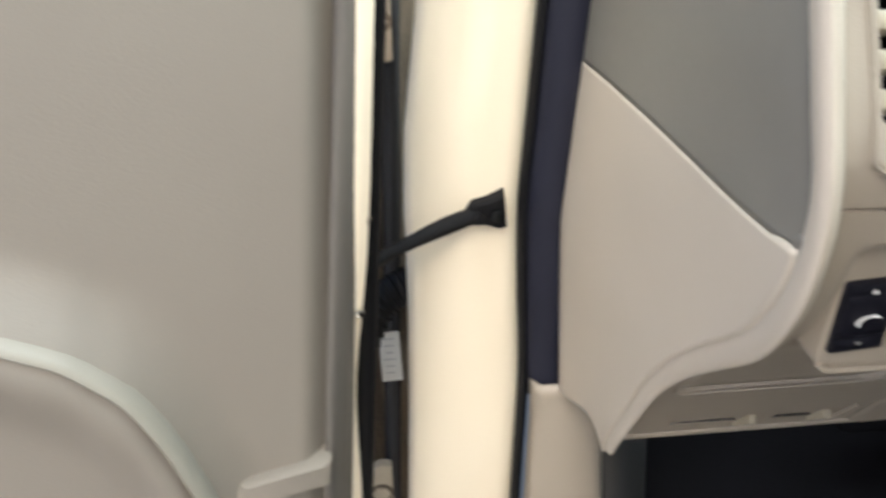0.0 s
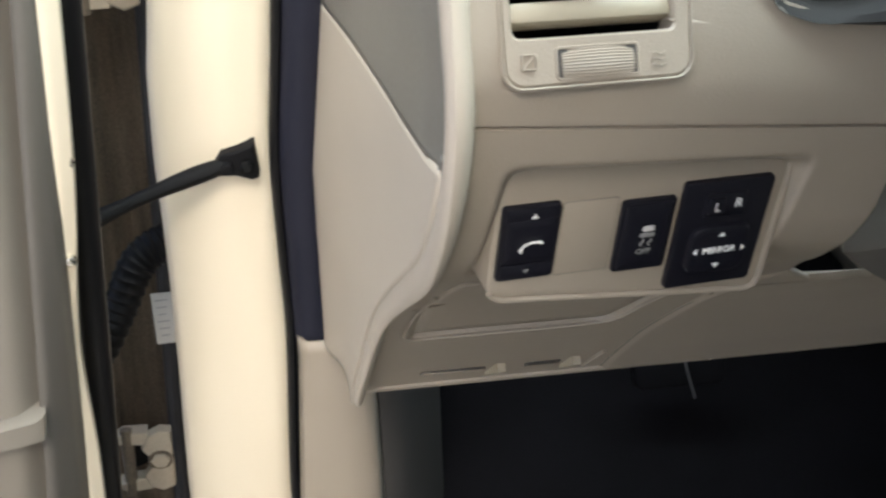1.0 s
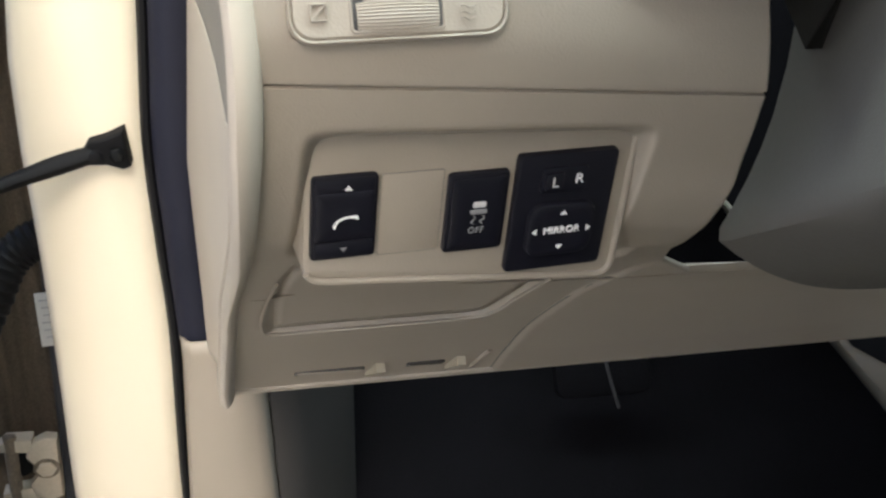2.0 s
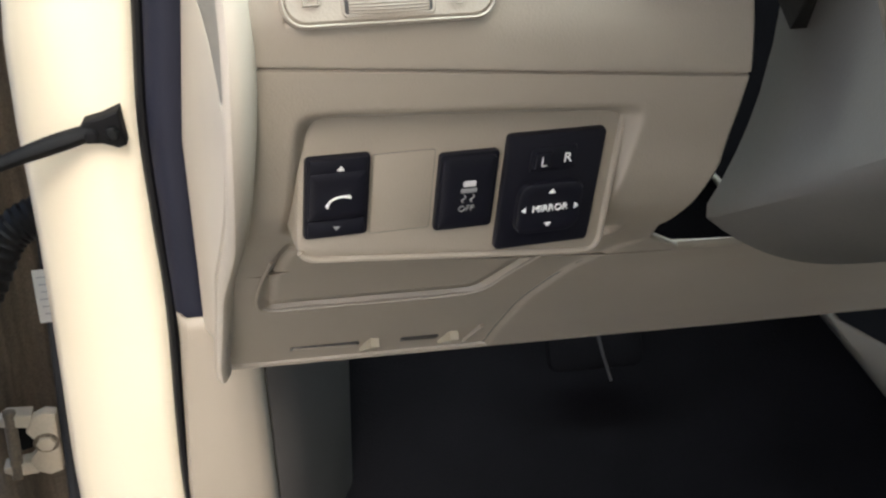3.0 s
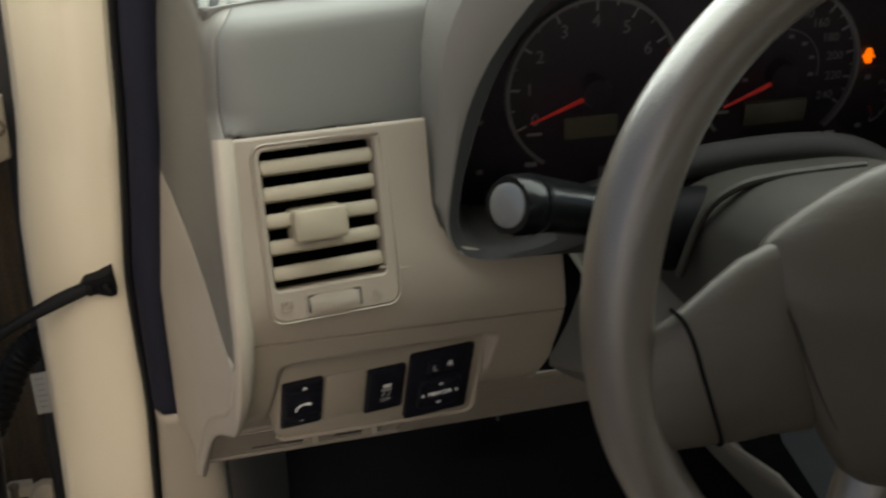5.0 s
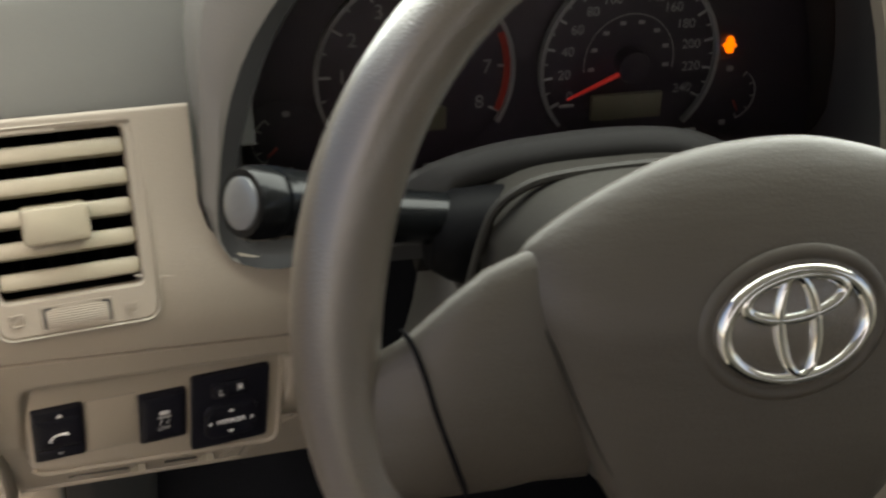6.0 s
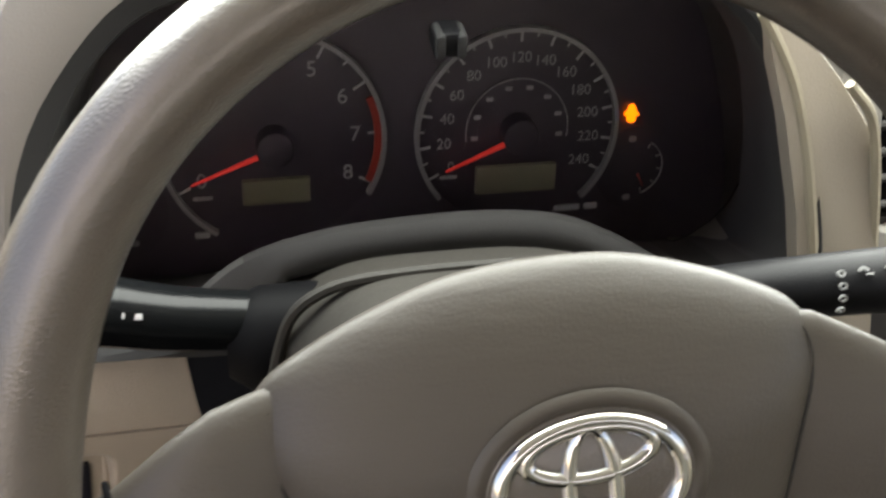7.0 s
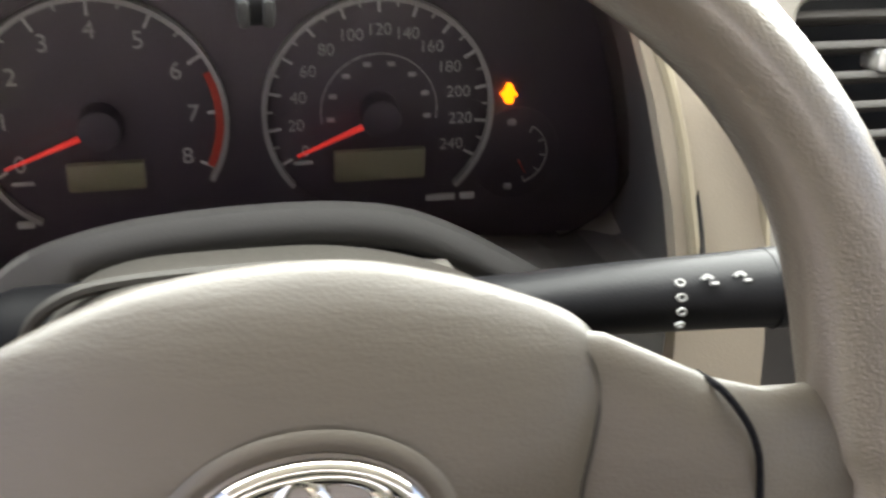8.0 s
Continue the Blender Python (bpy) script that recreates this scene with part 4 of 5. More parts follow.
for a in np.linspace(0, 2 * math.pi, 128, endpoint=False):
    turn = math.degrees(a)
    grip = 1.0 + 0.06 * math.exp(-((turn - 25) / 14) ** 2) + 0.06 * math.exp(-((turn - 155) / 14) ** 2)
    thumb = 0.0078 * math.exp(-((turn - 8) / 15) ** 2) + 0.0030 * math.exp(-((turn - 170) / 15) ** 2)
    ring = []
    for q in np.linspace(0, 2 * math.pi, 24, endpoint=False):
        r = 0.1710 + 0.0153 * grip * math.cos(q) - thumb * max(0.0, -math.cos(q))
        ring.append(WHEEL @ Vector((0.0065 + r * math.cos(a), r * 0.996 * math.sin(a), 0.0172 * grip * math.sin(q))))
    rim.append(ring)
bm = sheet(rim + [rim[0]], loop=True)
bmesh.ops.remove_doubles(bm, verts=bm.verts, dist=1e-7)
part("rim", bm, LEATHER, wheel, "grained taupe rim, shiny from use")
PAD_LINE = [(0.0, 0.0668), (0.028, 0.0648), (0.053, 0.0578), (0.074, 0.0490), (0.088, 0.0408), (0.0945, 0.031), (0.0945, 0.019), (0.0885, 0.0), (0.0805, -0.028), (0.0705, -0.055), (0.055, -0.083), (0.03, -0.098), (0.0, -0.102)]
HUB = WHEEL @ Matrix.Rotation(radians(3.6), 4, "Z")
line = smooth_path([(x, y, 0) for x, y in PAD_LINE] + [(-x, y, 0) for x, y in PAD_LINE[-2:0:-1]], 5, True)


def dome(s, p):
    """The cover's height at s of the way out to the point p of its outline: a wider roll-off along the top."""
    k = step(0.0, 0.045, p.y)
    return -0.001 + 0.0252 * (1 - s ** (3.2 - 0.9 * k)) ** (0.37 + 0.17 * k)


rings = []
for s in (0.90, 0.97, 1.0, 0.993, 0.98, 0.965, 0.945, 0.92, 0.885, 0.84, 0.78, 0.70, 0.60, 0.50, 0.42, 0.34, 0.15, 0.03):
    skirt = (-0.02, -0.008)[len(rings)] if len(rings) < 2 else None
    rings.append([HUB @ Vector((p.x * s, p.y * s - 0.002 * (1 - s), (dome(s, p) if skirt is None else skirt) - 0.11 * max(0.0, p.y * s - 0.02) ** 1.0 * 0.35)) for p in line])
part("airbag_cover", loft(rings), PADSKIN, wheel, "domed taupe airbag cover with grained skin")
for k in (-1, 1):
    edge_of_pad = [p for p in line if p.x * k > 0.068 and -0.062 < p.y < 0.036]
    edge_of_pad.sort(key=lambda p: p.y)
    part("cover_joint", tube([HUB @ Vector((p.x * 0.945, p.y * 0.945, dome(0.945, p) + 0.0004)) for p in edge_of_pad], lambda t: 0.0002 + 0.0006 * math.sin(math.pi * t), 6), SHROUD, wheel, "fine dark joint beside the airbag cover")


def spoke(k, tops, joint):
    """A side spoke, k = -1 or 1, with its upper edge's heights, and the dark joint across it."""
    rings = []
    for u, top, low, h, t in zip((0.070, 0.092, 0.107, 0.122, 0.138, 0.150, 0.166), tops, (-0.060, -0.057, -0.057, -0.056, -0.056, -0.058, -0.062), (-0.001, 0.0022, 0.0048, 0.006, 0.005, 0.003, 0.0), (0.010, 0.0115, 0.0132, 0.0138, 0.0135, 0.012, 0.010)):
        c, hh = (top + low) / 2, (top - low) / 2
        ring = []
        for q in np.linspace(0, 2 * math.pi, 36, endpoint=False):
            cx, sx = math.cos(q), math.sin(q)
            ring.append(WHEEL @ Vector((k * u, c + hh * math.copysign(abs(sx) ** 0.9, sx), h + t * math.copysign(abs(cx) ** 0.9, cx))))
        rings.append(ring)
    part("spoke", loft(rings), PADSKIN, wheel)
    part("joint", tube(smooth_path([WHEEL @ Vector((k * u, v, h)) for u, v, h in joint], 6), 0.0011, 6), CARPET, wheel)


spoke(-1, (0.034, 0.0335, 0.0290, 0.0195, 0.0070, 0.0010, -0.002),
      ((0.1395, 0.0095, 0.004), (0.1375, 0.006, 0.0135), (0.1345, -0.005, 0.0183), (0.1312, -0.0195, 0.0191), (0.1225, -0.050, 0.0165), (0.1205, -0.056, 0.004)))
spoke(1, (0.045, 0.0420, 0.0350, 0.0275, 0.0225, 0.0215, 0.022),
      ((0.1185, 0.0285, 0.004), (0.1225, 0.0255, 0.0145), (0.1290, 0.014, 0.0188), (0.1312, 0.0, 0.0190), (0.1300, -0.025, 0.0188), (0.1260, -0.052, 0.012)))
for k in (-1, 1):
    way = [WHEEL @ Vector((k * u, v, h)) for u, v, h in ((0.035, -0.07, 0.0), (0.05, -0.115, 0.0), (0.06, -0.158, -0.002))]
    part("spoke", tube(smooth_path(way, 6), 0.014, 14, squash=0.6), LEATHER, wheel)
BADGE = WHEEL @ Matrix.Translation((0.0065, -0.0005, 0.0250)) @ Matrix.Rotation(radians(4.5), 4, "Z")
part("badge_dish", sheet([[BADGE @ Vector((u, v, h)) for u, v in ellipse(a, b, 64)] for a, b, h in ((0.0400, 0.0303, -0.0016), (0.0382, 0.0287, -0.0001), (0.0364, 0.0271, 0.0002), (0.0350, 0.0258, -0.0002), (0.0332, 0.0241, -0.0012))], loop=True), PADSKIN, wheel, "shallow dish round the badge")
part("badge_ground", slab(BADGE, ellipse(0.0338, 0.0246, 56), -0.006, -0.0005, 0.0002), LEATHER, wheel)


def oval(a, b, cu, cv, w0, w1):
    """A chrome oval ring of half-round section, w0 wide at its sides and w1 at top and bottom."""
    rings = []
    for q in np.linspace(0, 2 * math.pi, 72, endpoint=False):
        c, s_ = math.cos(q), math.sin(q)
        w = w0 * c * c + w1 * s_ * s_
        o = Vector((cu + a * c, cv + b * s_))
        nrm = Vector((c / a, s_ / b)).normalized()
        rings.append([BADGE @ Vector((*(o + nrm * (w * math.cos(f))), -0.0008 + 0.0032 * math.sin(f))) for f in np.linspace(0, math.pi, 7)])
    bm = sheet(rings + [rings[0]])
    bmesh.ops.remove_doubles(bm, verts=bm.verts, dist=1e-7)
    return bm


badge = part("badge", oval(0.0298, 0.0210, 0, 0, 0.0034, 0.0025), CHROME, wheel, "oval chrome badge of three rings")
part("badge_ring", oval(0.0205, 0.0082, 0, 0.0108, 0.0032, 0.0028), CHROME, badge)
part("badge_ring", oval(0.0076, 0.0192, 0, -0.0005, 0.0031, 0.0020), CHROME, badge)

# ---- right of the instruments: trim panel and centre vents ----
trim = thing("centre_trim_panel", "beige trim panel beside the instrument hood", "trim panel", (0.66, 0.5, 0.95))
TRIM = axes((0.65, 0.4865, 0.95), (1, 0.06, 0), (0, -0.999, 0.03))
shape = [(0.004, -0.25), (0.04, -0.25), (0.0395, -0.09), (0.035, -0.03), (0.0265, 0.025), (0.0085, 0.094), (-0.012, 0.120), (-0.045, 0.155), (-0.056, 0.15), (-0.038, 0.10), (-0.024, 0.05), (-0.016, 0.01), (-0.013, -0.03), (-0.013, -0.25)]
part("panel", slab(TRIM, [(p.x, p.y) for p in (Vector(q) for q in shape)], -0.012, 0.0, 0.002), BEIGE, trim)
rim_line = smooth_path([(0.646, 0.4895, 0.93), (0.6415, 0.488, 0.968), (0.6335, 0.4885, 1.004), (0.6255, 0.490, 1.035), (0.6115, 0.491, 1.072), (0.592, 0.4925, 1.104)], 8)
part("edge_strip", tube(rim_line, 0.0032, 8), CREAM, trim, "pale edge strip along the hood")
edge_line = smooth_path([(0.691, 0.494, 0.72), (0.690, 0.494, 0.86), (0.6855, 0.4935, 0.92), (0.6765, 0.49, 0.975), (0.6585, 0.485, 1.044), (0.638, 0.482, 1.07)], 8)
part("edge_strip", tube(edge_line, 0.0028, 8), CREAM, trim)

CENTRE = axes((0.83, 0.585, 1.0), (1, 0, 0), (0, -0.97, 0.24))
cvent = thing("centre_air_vent", "dark grey centre air vent with horizontal slats", "air vent", CENTRE.translation)
part("surround", frame_plate(CENTRE, rounded(0.26, 0.15, 0.015), rounded(0.205, 0.122, 0.01), -0.02, 0.012, 0.004), HOODGREY, cvent)
part("duct", slab(CENTRE, rounded(0.21, 0.126, 0.01), -0.07, -0.045, 0.001), BLACK, cvent)
for k in range(7):
    part("slat", box(CENTRE @ Matrix.Translation((0, 0.05 - 0.0165 * k, -0.006)) @ Matrix.Rotation(radians(-16), 4, "X"), 0.204, 0.0042, 0.022, 0.001), INNER, cvent)
part("knob", slab(CENTRE @ Matrix.Translation((-0.035, 0.027, 0)), rounded(0.034, 0.013, 0.004), -0.01, 0.008, 0.003), SILVER, cvent)
stack = thing("centre_stack", "dark grey centre stack below the vents", "dashboard", (0.85, 0.62, 0.75))
part("stack_body", box(pose(0.86, 0.66, 0.74, -6), 0.335, 0.12, 0.36, 0.012), INNER, stack)
part("top_pad", box(pose(0.86, 0.70, 1.095, 8), 0.35, 0.16, 0.04, 0.014), PAD, stack)
passenger = thing("passenger_dash", "beige passenger side of the dashboard", "dashboard", (1.2, 0.65, 0.9))
part("dash_body", box(pose(1.23, 0.68, 0.90), 0.50, 0.22, 0.42, 0.03), BEIGE, passenger)

# ---- the front pillar with its weatherstrip, the check strap and the hinges ----
pillar = thing("front_pillar", "glossy cream painted door pillar", "car pillar", (-0.04, 0.83, 0.7), kind="structure")
pin_l = lambda z: float(np.interp(z, [0.30, 0.46, 0.59, 0.68, 0.735, 0.775, 0.84, 0.93, 0.99, 1.2], [-0.105, -0.097, -0.086, -0.0795, -0.0765, -0.075, -0.0695, -0.054, -0.0475, -0.03]))
rows = []
for z in np.linspace(0.25, 1.2, 70):
    a, b = pin_l(z), pin_r(z)
    y0 = 0.813 - 0.10 * (z - 0.77)
    row = [Vector((a + 0.014, y0 + 0.11, z)), Vector((a + 0.004, y0 + 0.06, z)), Vector((a + 0.0005, y0 + 0.03, z)), Vector((a, y0 + 0.012, z)), Vector((a + 0.0012, y0 + 0.004, z)), Vector((a + 0.005, y0, z))]
    for t in np.linspace(0.08, 0.95, 12):
        dent = 0.004 * step(0.36, 0.42, t) * step(0.62, 0.52, t) * step(0.84, 0.92, z) if t < 0.7 else 0.0
        row.append(Vector((a + (b - a) * t, y0 - 0.006 * math.sin(math.pi * t) + dent, z)))
    row += [Vector((b, y0 + 0.004, z)), Vector((b + 0.012, y0 + 0.03, z))]
    rows.append(row)
thick(part("pillar_skin", sheet(rows), PAINT, pillar), 0.0015)
seal_line = smooth_path([(pin_r(z) + 0.024, 0.803 - 0.10 * (z - 0.77), z) for z in (0.616, 0.64, 0.70, 0.78, 0.86, 0.94, 1.02, 1.12, 1.2)], 6)
strip = thing("door_weatherstrip", "dark blue-grey rubber door seal along the pillar", "weatherstrip", (0.03, 0.80, 0.8))
part("bulb", tube(seal_line, 0.0155, 16, squash=0.85, up=(0, 1, 0)), RUBBER, strip)
lip_line = smooth_path([(pin_r(z) + 0.0055, 0.806 - 0.10 * (z - 0.77), z) for z in (0.30, 0.45, 0.616, 0.70, 0.78, 0.86, 0.94, 1.02, 1.12, 1.2)], 6)
part("lip", tube(lip_line, 0.0045, 10, squash=1.4, up=(0, 1, 0)), BLACK, strip, "black sealing lip")

check = thing("door_check_strap", "black steel door check strap bolted to the pillar", "check strap", (0.0, 0.80, 0.78))
way = smooth_path([(-0.022, 0.800, 0.776), (-0.05, 0.785, 0.7730), (-0.08, 0.762, 0.7705), (-0.103, 0.740, 0.769), (-0.130, 0.715, 0.768)], 6)
part("strap", tube(way, lambda t: 0.0064 + 0.0010 * math.sin(9 * t), 10, squash=0.9), IRON, check)
CHECK = axes((-0.010, 0.806, 0.777), (1, 0, 0.12), (0, -1, -0.1))
part("bracket", slab(CHECK, [(0.011, 0.015), (-0.002, 0.012), (-0.014, 0.011), (-0.02, 0.004), (-0.018, -0.006), (-0.006, -0.008), (0.004, -0.0135), (0.009, -0.0125)], -0.004, 0.010, 0.003), IRON, check)
part("bolt", slab(CHECK @ Matrix.Translation((0.003, 0.0, 0.010)), ellipse(0.0055, 0.0055, 6), -0.004, 0.004, 0.001), GLOSSBLACK, check)
part("pin", slab(CHECK @ Matrix.Translation((-0.011, 0.001, 0.010)), ellipse(0.0045, 0.0045, 14), -0.006, 0.006, 0.001), IRON, check)


# the gap behind the door: inner wing, dark sealer and wiring
wing = thing("inner_wing", "dirty brown sealed metal inside the door gap", "car body", (-0.1, 0.93, 0.7), kind="structure")
rows = []
for z in np.linspace(0.2, 1.25, 60):
    row = []
    for t in np.linspace(0, 1, 26):
        x = pin_l(z) - 0.10 + 0.125 * t
        rib = 0.012 * math.cos(t * 13 + 0.5) + 0.006 * noise.noise(Vector((t * 6, z * 9, 0)))
        row.append(Vector((x, 0.945 + rib - 0.06 * (1 - t) ** 2, z)))
    rows.append(row)
thick(part("wing_skin", sheet(rows), DIRT, wing), 0.003)
post = smooth_path([(-0.088 + 0.08 * (z - 0.78), 0.915, z) for z in (0.25, 0.5, 0.7, 0.9, 1.1, 1.25)], 4)
part("sealed_flange", tube(post, 0.011, 10, squash=0.7), DUSTY, wing, "dark sealed flange")
post = smooth_path([(-0.150 + 0.11 * (z - 0.78), 0.845, z) for z in (0.25, 0.5, 0.7, 0.9, 1.1, 1.25)], 4)
part("wing_lip", tube(post, 0.014, 10), DUSTY, wing)
boot = thing("wiring_boot", "black rubber wiring boot between pillar and door", "cable", (-0.09, 0.86, 0.69))
way = smooth_path([(-0.068, 0.855, 0.690), (-0.085, 0.846, 0.694), (-0.105, 0.838, 0.682), (-0.122, 0.826, 0.650), (-0.140, 0.81, 0.62), (-0.165, 0.80, 0.60)], 14)
part("bellows", tube(way, lambda t: 0.0165 + 0.0009 * math.sin(t * 150) - 0.005 * t, 14), BLACK, boot)
tag = thing("paper_label", "white printed paper label on the pillar's side", "label", (-0.10, 0.90, 0.6))
TAG = axes((-0.1035, 0.898, 0.597), (1, 0.15, -0.02), (0.1, -1, 0.15))
part("label_sheet", slab(TAG, rounded(0.0185, 0.0470, 0.001), -0.001, 0.0003, 0.0002), PAPER, tag)
for k in range(6):
    part("print_line", slab(TAG, rounded(0.0105 - 0.002 * (k % 3), 0.0011, 0.0002, cu=-0.001, cv=0.017 - 0.0065 * k), -0.0002, 0.0005, 0.0001), DIMWHITE, tag)

# ---- the open driver's door ----
DOOR = Matrix(((-0.955, 0, 0.296, -0.123), (-0.296, 0, -0.955, 0.615), (0, 1, 0, 0.69), (0, 0, 0, 1)))
# u runs from the hinge side outwards, v up, w towards the cabin
door = thing("driver_door", "open driver's door with greige trim and a ridge over the armrest", "car door", (-0.13, 0.65, 0.7))
lead = lambda v: -0.125 * v
ridge_top = curve_of(list(zip([0.04, 0.067, 0.078, 0.089, 0.105, 0.132, 0.163, 0.25, 0.6], [-0.12, 0.008, 0.05, 0.085, 0.118, 0.147, 0.166, 0.194, 0.234])))
rows = []
for v in np.linspace(-0.40, 0.46, 100):
    row = []
    for u in [*np.linspace(0, 0.30, 70), *np.linspace(0.32, 0.95, 20)]:
        uu = u + lead(v)
        slope = (ridge_top(uu + 0.004) - ridge_top(uu - 0.004)) / 0.008
        dist = (ridge_top(uu) - v) / math.sqrt(1 + slope * slope)
        swell = 0.032 * step(-0.024, 0.03, dist) - 0.010 * step(0.03, 0.07, dist)
        row.append(DOOR @ Vector((uu, v, swell - 0.012 * step(0.02, 0.0, u))))
    rows.append(row)
thick(part("trim_panel", sheet(rows), DOORTRIM, door, "greige moulded door trim"), 0.004)
# the ridge's painted highlight, a paler bar along its crest
band = []
for u in np.linspace(0.058, 0.45, 60):
    v = ridge_top(u)
    band.append(DOOR @ Vector((u + 0.004, v - 0.014, 0.020)))
part("armrest_ridge", tube(band, 0.0120, 14, squash=0.34), DOORBAND, door, "curved ridge over the armrest, its highlight set in a paler tone")
part("pull_ledge", slab(DOOR, [(0.0005, 0.0160), (0.030, 0.0152), (0.058, 0.0135), (0.064, 0.006), (0.066, -0.001), (0.034, -0.0015), (0.003, -0.0010)], -0.016, 0.010, 0.007), DOORTRIM, door)
rows = []
for v in np.linspace(-0.40, 0.46, 60):
    o = lead(v)
    prof = [(0.004, -0.002), (-0.001, -0.007), (-0.005, -0.014), (-0.010, -0.023), (-0.0165, -0.034)]
    rows.append([DOOR @ Vector((o + p + 0.038 * (v - 0.105) * k / 4, v, w + 0.12 * v * k / 4)) for k, (p, w) in enumerate(prof)])
thick(part("trim_edge", sheet(rows), LOWER, door, "darker return of the door trim"), 0.002)
rows = []
for v in np.linspace(-0.40, 0.46, 60):
    o = lead(v) + 0.038 * (v - 0.105) + 0.0065 * math.exp(-((v - 0.035) / 0.075) ** 2)
    prof = [(-0.014, -0.0335), (-0.019, -0.036), (-0.0245, -0.0395), (-0.026, -0.045), (-0.022, -0.068), (-0.006, -0.118)]
    rows.append([DOOR @ Vector((o + p, v, w + 0.12 * v)) for p, w in prof])
thick(part("door_shell_edge", sheet(rows), PAINT, door, "cream painted edge of the door shell"), 0.0015)
outer = [[DOOR @ Vector((u + lead(v), v, -0.155 - 0.03 * math.cos(v * 2.5))) for u in np.linspace(0.0, 0.95, 12)] for v in np.linspace(-0.40, 0.46, 14)]
thick(part("outer_skin", sheet(outer), PAINT, door), 0.002)
line = smooth_path([DOOR @ Vector((lead(v) - 0.0320 + 0.038 * (v - 0.105), v, -0.068 + 0.12 * v)) for v in np.linspace(-0.40, 0.46, 12)], 4)
part("door_seal", tube(line, 0.0088, 10), BLACK, door, "black rubber seal on the door's edge")
SCREW = axes((-0.0915, 0.650, 0.848), (1, 0, 0), (0.3, -0.95, 0))
part("screw", slab(SCREW, ellipse(0.0042, 0.0042, 6), -0.004, 0.005, 0.001), ZINC, door, "bright hexagon screw")
part("screw", slab(SCREW @ Matrix.Translation((-0.009, -0.062, 0.0)), ellipse(0.0034, 0.0034, 6), -0.004, 0.003, 0.001), ZINC, door)

def hinge(z, x):
    """A hinge of the door, in the gap beside the pillar: a cast body with two knuckles round the pin."""
    m = axes((x, 0.872, z), (1, 0.2, -0.06), (0.1, -1, 0.1)) @ Matrix.Diagonal((1.2, 1.0, 1.0, 1.0))
    h = part("hinge", slab(m, [(0.021, 0.029), (0.013, 0.031), (0.004, 0.026), (-0.001, 0.014), (0.004, 0.006), (0.005, -0.006), (-0.001, -0.014), (0.003, -0.026), (0.012, -0.031), (0.021, -0.027)], -0.006, 0.006, 0.0025), STEEL, door, "dusty cream steel hinge in the gap")
    for v, k in ((0.0225, 1), (-0.0225, -1)):
        part("knuckle", slab(m, [(0.004, v + 0.0065), (-0.014, v + 0.0055 + 0.002 * k), (-0.020, v + 0.002), (-0.020, v - 0.003), (-0.013, v - 0.0055 + 0.002 * k), (0.004, v - 0.0065)], -0.012, 0.004, 0.002), STEEL, h)
    part("pin", loft([[m @ Vector((-0.011 + 0.0046 * math.cos(q), v, 0.001 + 0.0046 * math.sin(q))) for q in np.linspace(0, 2 * math.pi, 14, endpoint=False)] for v in (-0.033, 0.033)]), DIRT, h)
    part("bolt", slab(m @ Matrix.Translation((0.012, 0.002, 0.006)), ellipse(0.0068, 0.0068, 6), -0.002, 0.0045, 0.001), STEEL, h)
    part("washer", slab(m @ Matrix.Translation((0.012, 0.002, 0.006)), ellipse(0.0092, 0.0092, 24), -0.003, 0.0008, 0.0003), DIRT, h)
    # black plate that paints the shade in the gap between the knuckles
    part("gap_shade", slab(m, [(0.002, 0.010), (-0.010, 0.012), (-0.016, 0.004), (-0.015, -0.008), (-0.006, -0.012), (0.003, -0.008)], -0.016, -0.008, 0.001), BLACK, h)


hinge(0.905, -0.101), hinge(0.468, -0.137)

# ---- footwell and floor ----
kick = thing("kick_panel", "beige kick panel below the weatherstrip", "trim panel", (0.04, 0.85, 0.5))
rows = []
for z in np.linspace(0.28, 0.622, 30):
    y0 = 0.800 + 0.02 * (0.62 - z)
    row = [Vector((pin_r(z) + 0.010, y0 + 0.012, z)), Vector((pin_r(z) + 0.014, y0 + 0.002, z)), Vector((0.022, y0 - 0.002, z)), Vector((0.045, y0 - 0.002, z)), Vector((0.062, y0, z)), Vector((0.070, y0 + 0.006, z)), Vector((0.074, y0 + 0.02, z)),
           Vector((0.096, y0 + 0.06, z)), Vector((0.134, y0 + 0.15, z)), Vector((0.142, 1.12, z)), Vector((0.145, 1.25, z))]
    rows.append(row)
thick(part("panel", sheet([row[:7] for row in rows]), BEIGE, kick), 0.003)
# dark grey puts the footwell's shade into the return's colour
thick(part("side_return", sheet([row[6:] for row in rows]), INNER, kick, "side return of the footwell, its shade set in dark grey"), 0.003)
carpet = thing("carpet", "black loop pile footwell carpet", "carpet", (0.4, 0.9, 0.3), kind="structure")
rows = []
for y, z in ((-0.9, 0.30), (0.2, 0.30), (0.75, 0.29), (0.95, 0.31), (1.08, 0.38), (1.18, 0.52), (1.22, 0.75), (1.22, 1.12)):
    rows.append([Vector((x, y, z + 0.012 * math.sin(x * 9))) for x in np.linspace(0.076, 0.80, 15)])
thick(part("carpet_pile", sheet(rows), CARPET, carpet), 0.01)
console = thing("centre_console", "beige side wall of the centre console", "console", (0.6, 0.8, 0.5))
rows = []
for y, push in ((1.2, 0.0), (0.9, 0.0), (0.735, 0.0), (0.60, 0.06), (0.3, 0.1), (-0.5, 0.12)):
    rows.append([Vector((0.507 + push + 0.26 * t, y, 0.61 - 0.33 * t)) for t in np.linspace(0, 1, 8)])
thick(part("side_wall", sheet(rows), DOORTRIM, console), 0.004)
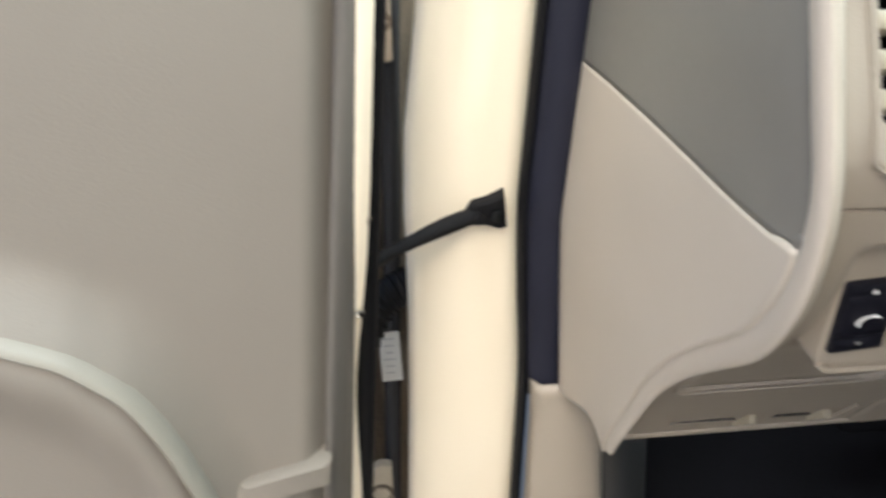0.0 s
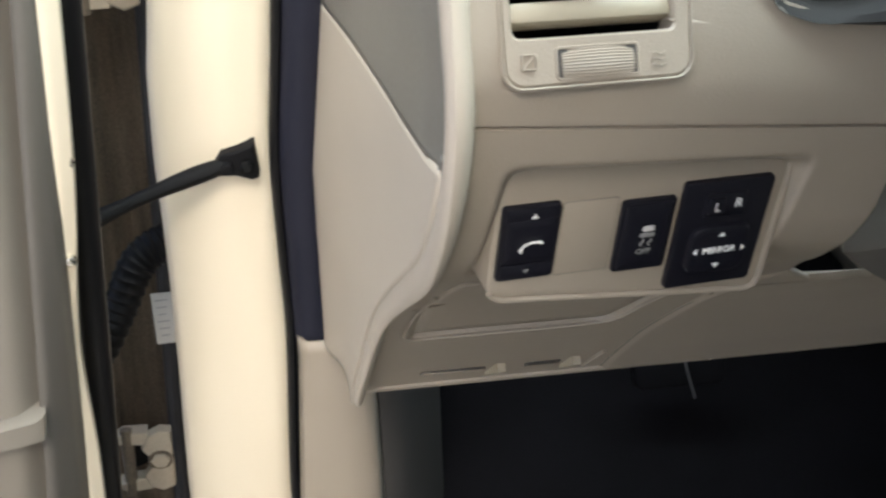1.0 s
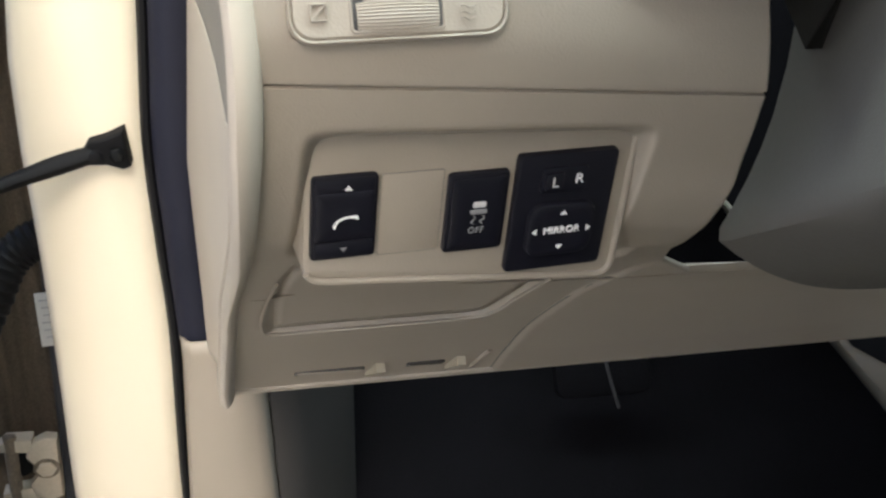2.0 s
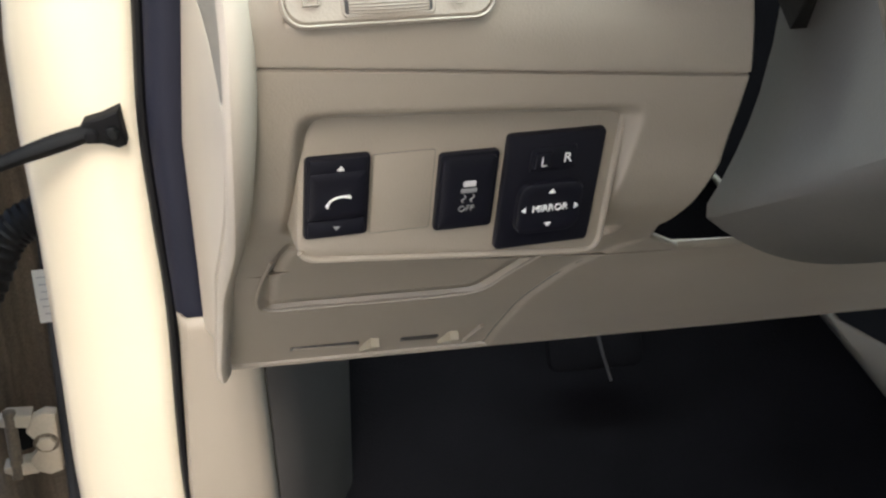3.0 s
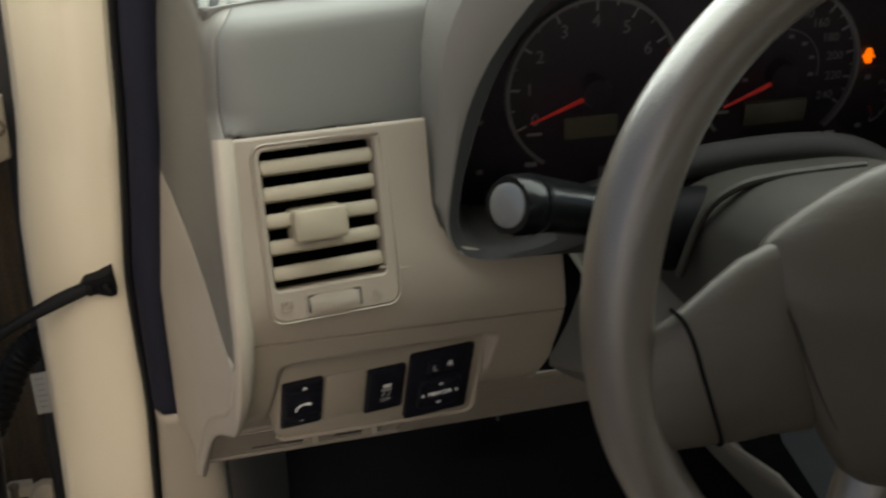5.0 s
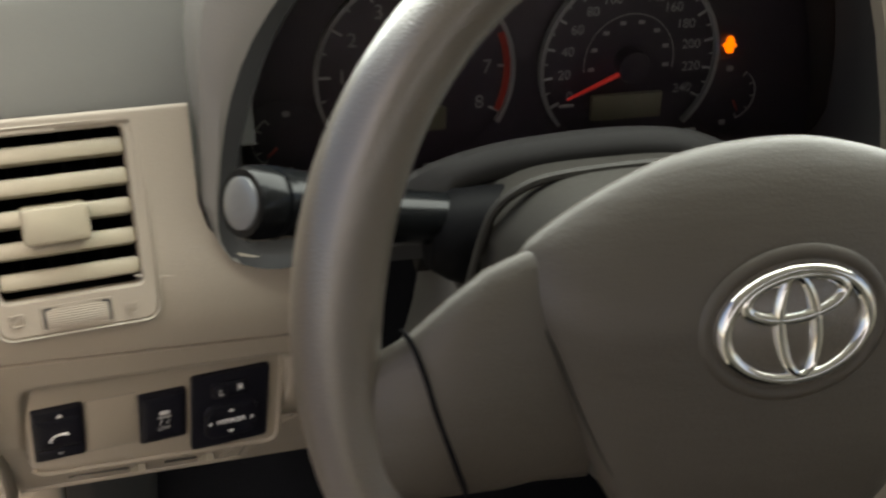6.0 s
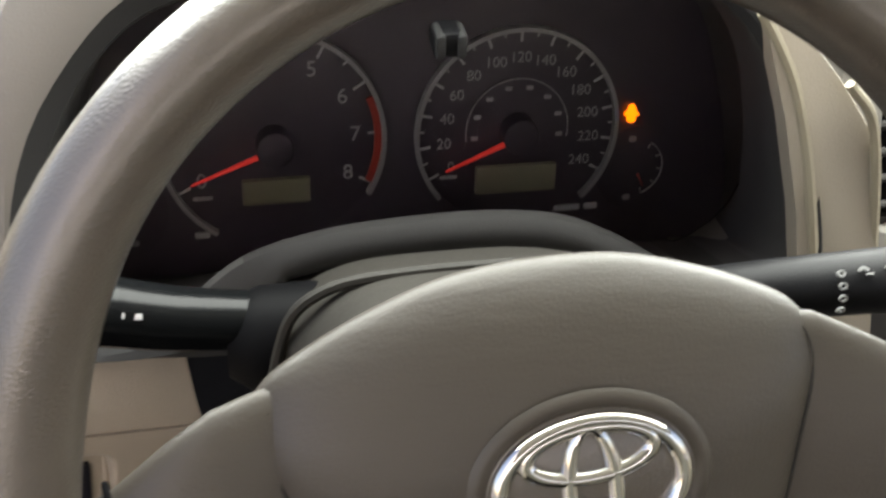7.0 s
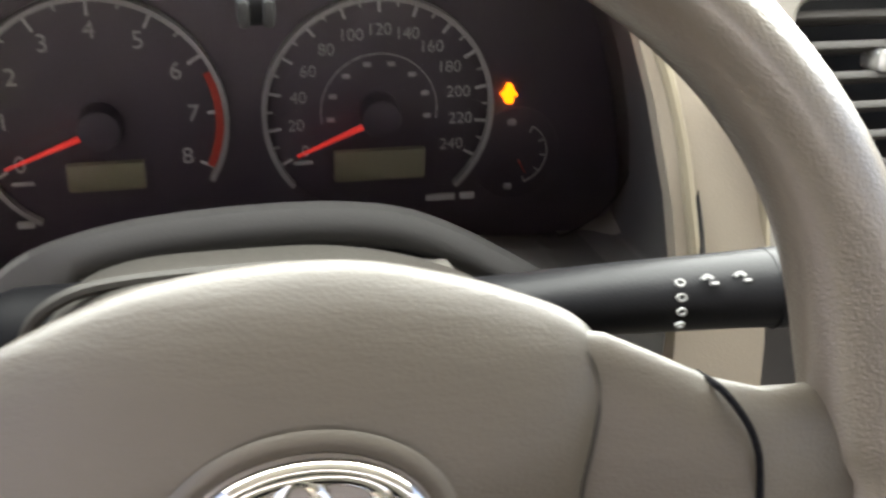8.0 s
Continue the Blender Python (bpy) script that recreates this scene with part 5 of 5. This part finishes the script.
pedal = thing("brake_pedal", "dark rubber brake pedal deep in the footwell", "pedal", (0.40, 1.02, 0.42))
part("pedal_pad", slab(axes((0.40, 1.02, 0.42), (1, 0, 0), (0, -0.85, 0.5)), rounded(0.10, 0.05, 0.01), -0.008, 0.008, 0.004), CARPET, pedal)
part("pedal_arm", tube(smooth_path([(0.40, 1.03, 0.42), (0.405, 1.08, 0.52), (0.41, 1.12, 0.68)], 6), 0.007, 8), DUSTY, pedal)
part("rod", tube(smooth_path([(0.3975, 1.0, 0.446), (0.406, 1.0, 0.415), (0.4145, 1.0, 0.387)], 5), 0.0017, 8), DUSTY, pedal, "thin grey lever")

# ---- plain unseen shell that closes the car and shapes its light, and the ground ----
shell = thing("car_shell", "plain cabin shell with pale headlining", "car body", (0.8, 0, 1.0), kind="structure")
part("roof", box(pose(0.83, -0.545, 1.48), 1.46, 1.69, 0.03, 0.01), HEADLINER, shell)
part("far_side", box(pose(1.52, -0.2, 0.57), 0.05, 2.6, 0.70, 0.01), SIDE, shell)
part("far_pillar", box(pose(1.50, -0.30, 1.19), 0.06, 0.14, 0.56, 0.01), HEADLINER, shell)
part("far_pillar", box(pose(1.50, -1.30, 1.19), 0.06, 0.18, 0.56, 0.01), HEADLINER, shell)
part("seat_back", box(pose(0.8, -0.72, 0.62, -12), 1.4, 0.12, 0.74, 0.05), DOORTRIM, shell)
part("rear_wall", box(pose(0.8, -1.38, 0.75), 1.5, 0.05, 1.0, 0.01), DOORTRIM, shell)
part("rear_side", box(pose(0.05, -0.83, 0.60), 0.06, 1.1, 0.72, 0.01), PAINT, shell)
part("centre_pillar", box(pose(0.06, -0.34, 1.21), 0.06, 0.12, 0.52, 0.01), HEADLINER, shell)
part("rear_pillar", box(pose(0.06, -1.30, 1.21), 0.06, 0.18, 0.52, 0.01), HEADLINER, shell)
part("firewall", box(pose(0.75, 1.27, 0.75), 1.55, 0.03, 0.9, 0.01), DUSTY, shell)
part("floor_pan", box(pose(0.8, -0.05, 0.25), 1.5, 2.6, 0.03, 0.01), DUSTY, shell)
part("sill", box(pose(0.02, -0.3, 0.30), 0.10, 2.0, 0.14, 0.02), PAINT, shell)
part("wing", box(pose(-0.20, 1.35, 0.62), 0.06, 0.85, 0.75, 0.03), PAINT, shell)
ground = tagged(part("ground", sheet([[Vector((x, y, 0)) for x in (-400, -4, 0, 4, 400)] for y in (-400, -4, 0, 4, 400)]), CONCRETE), "pale concrete ground under the car", "ground", kind="structure")
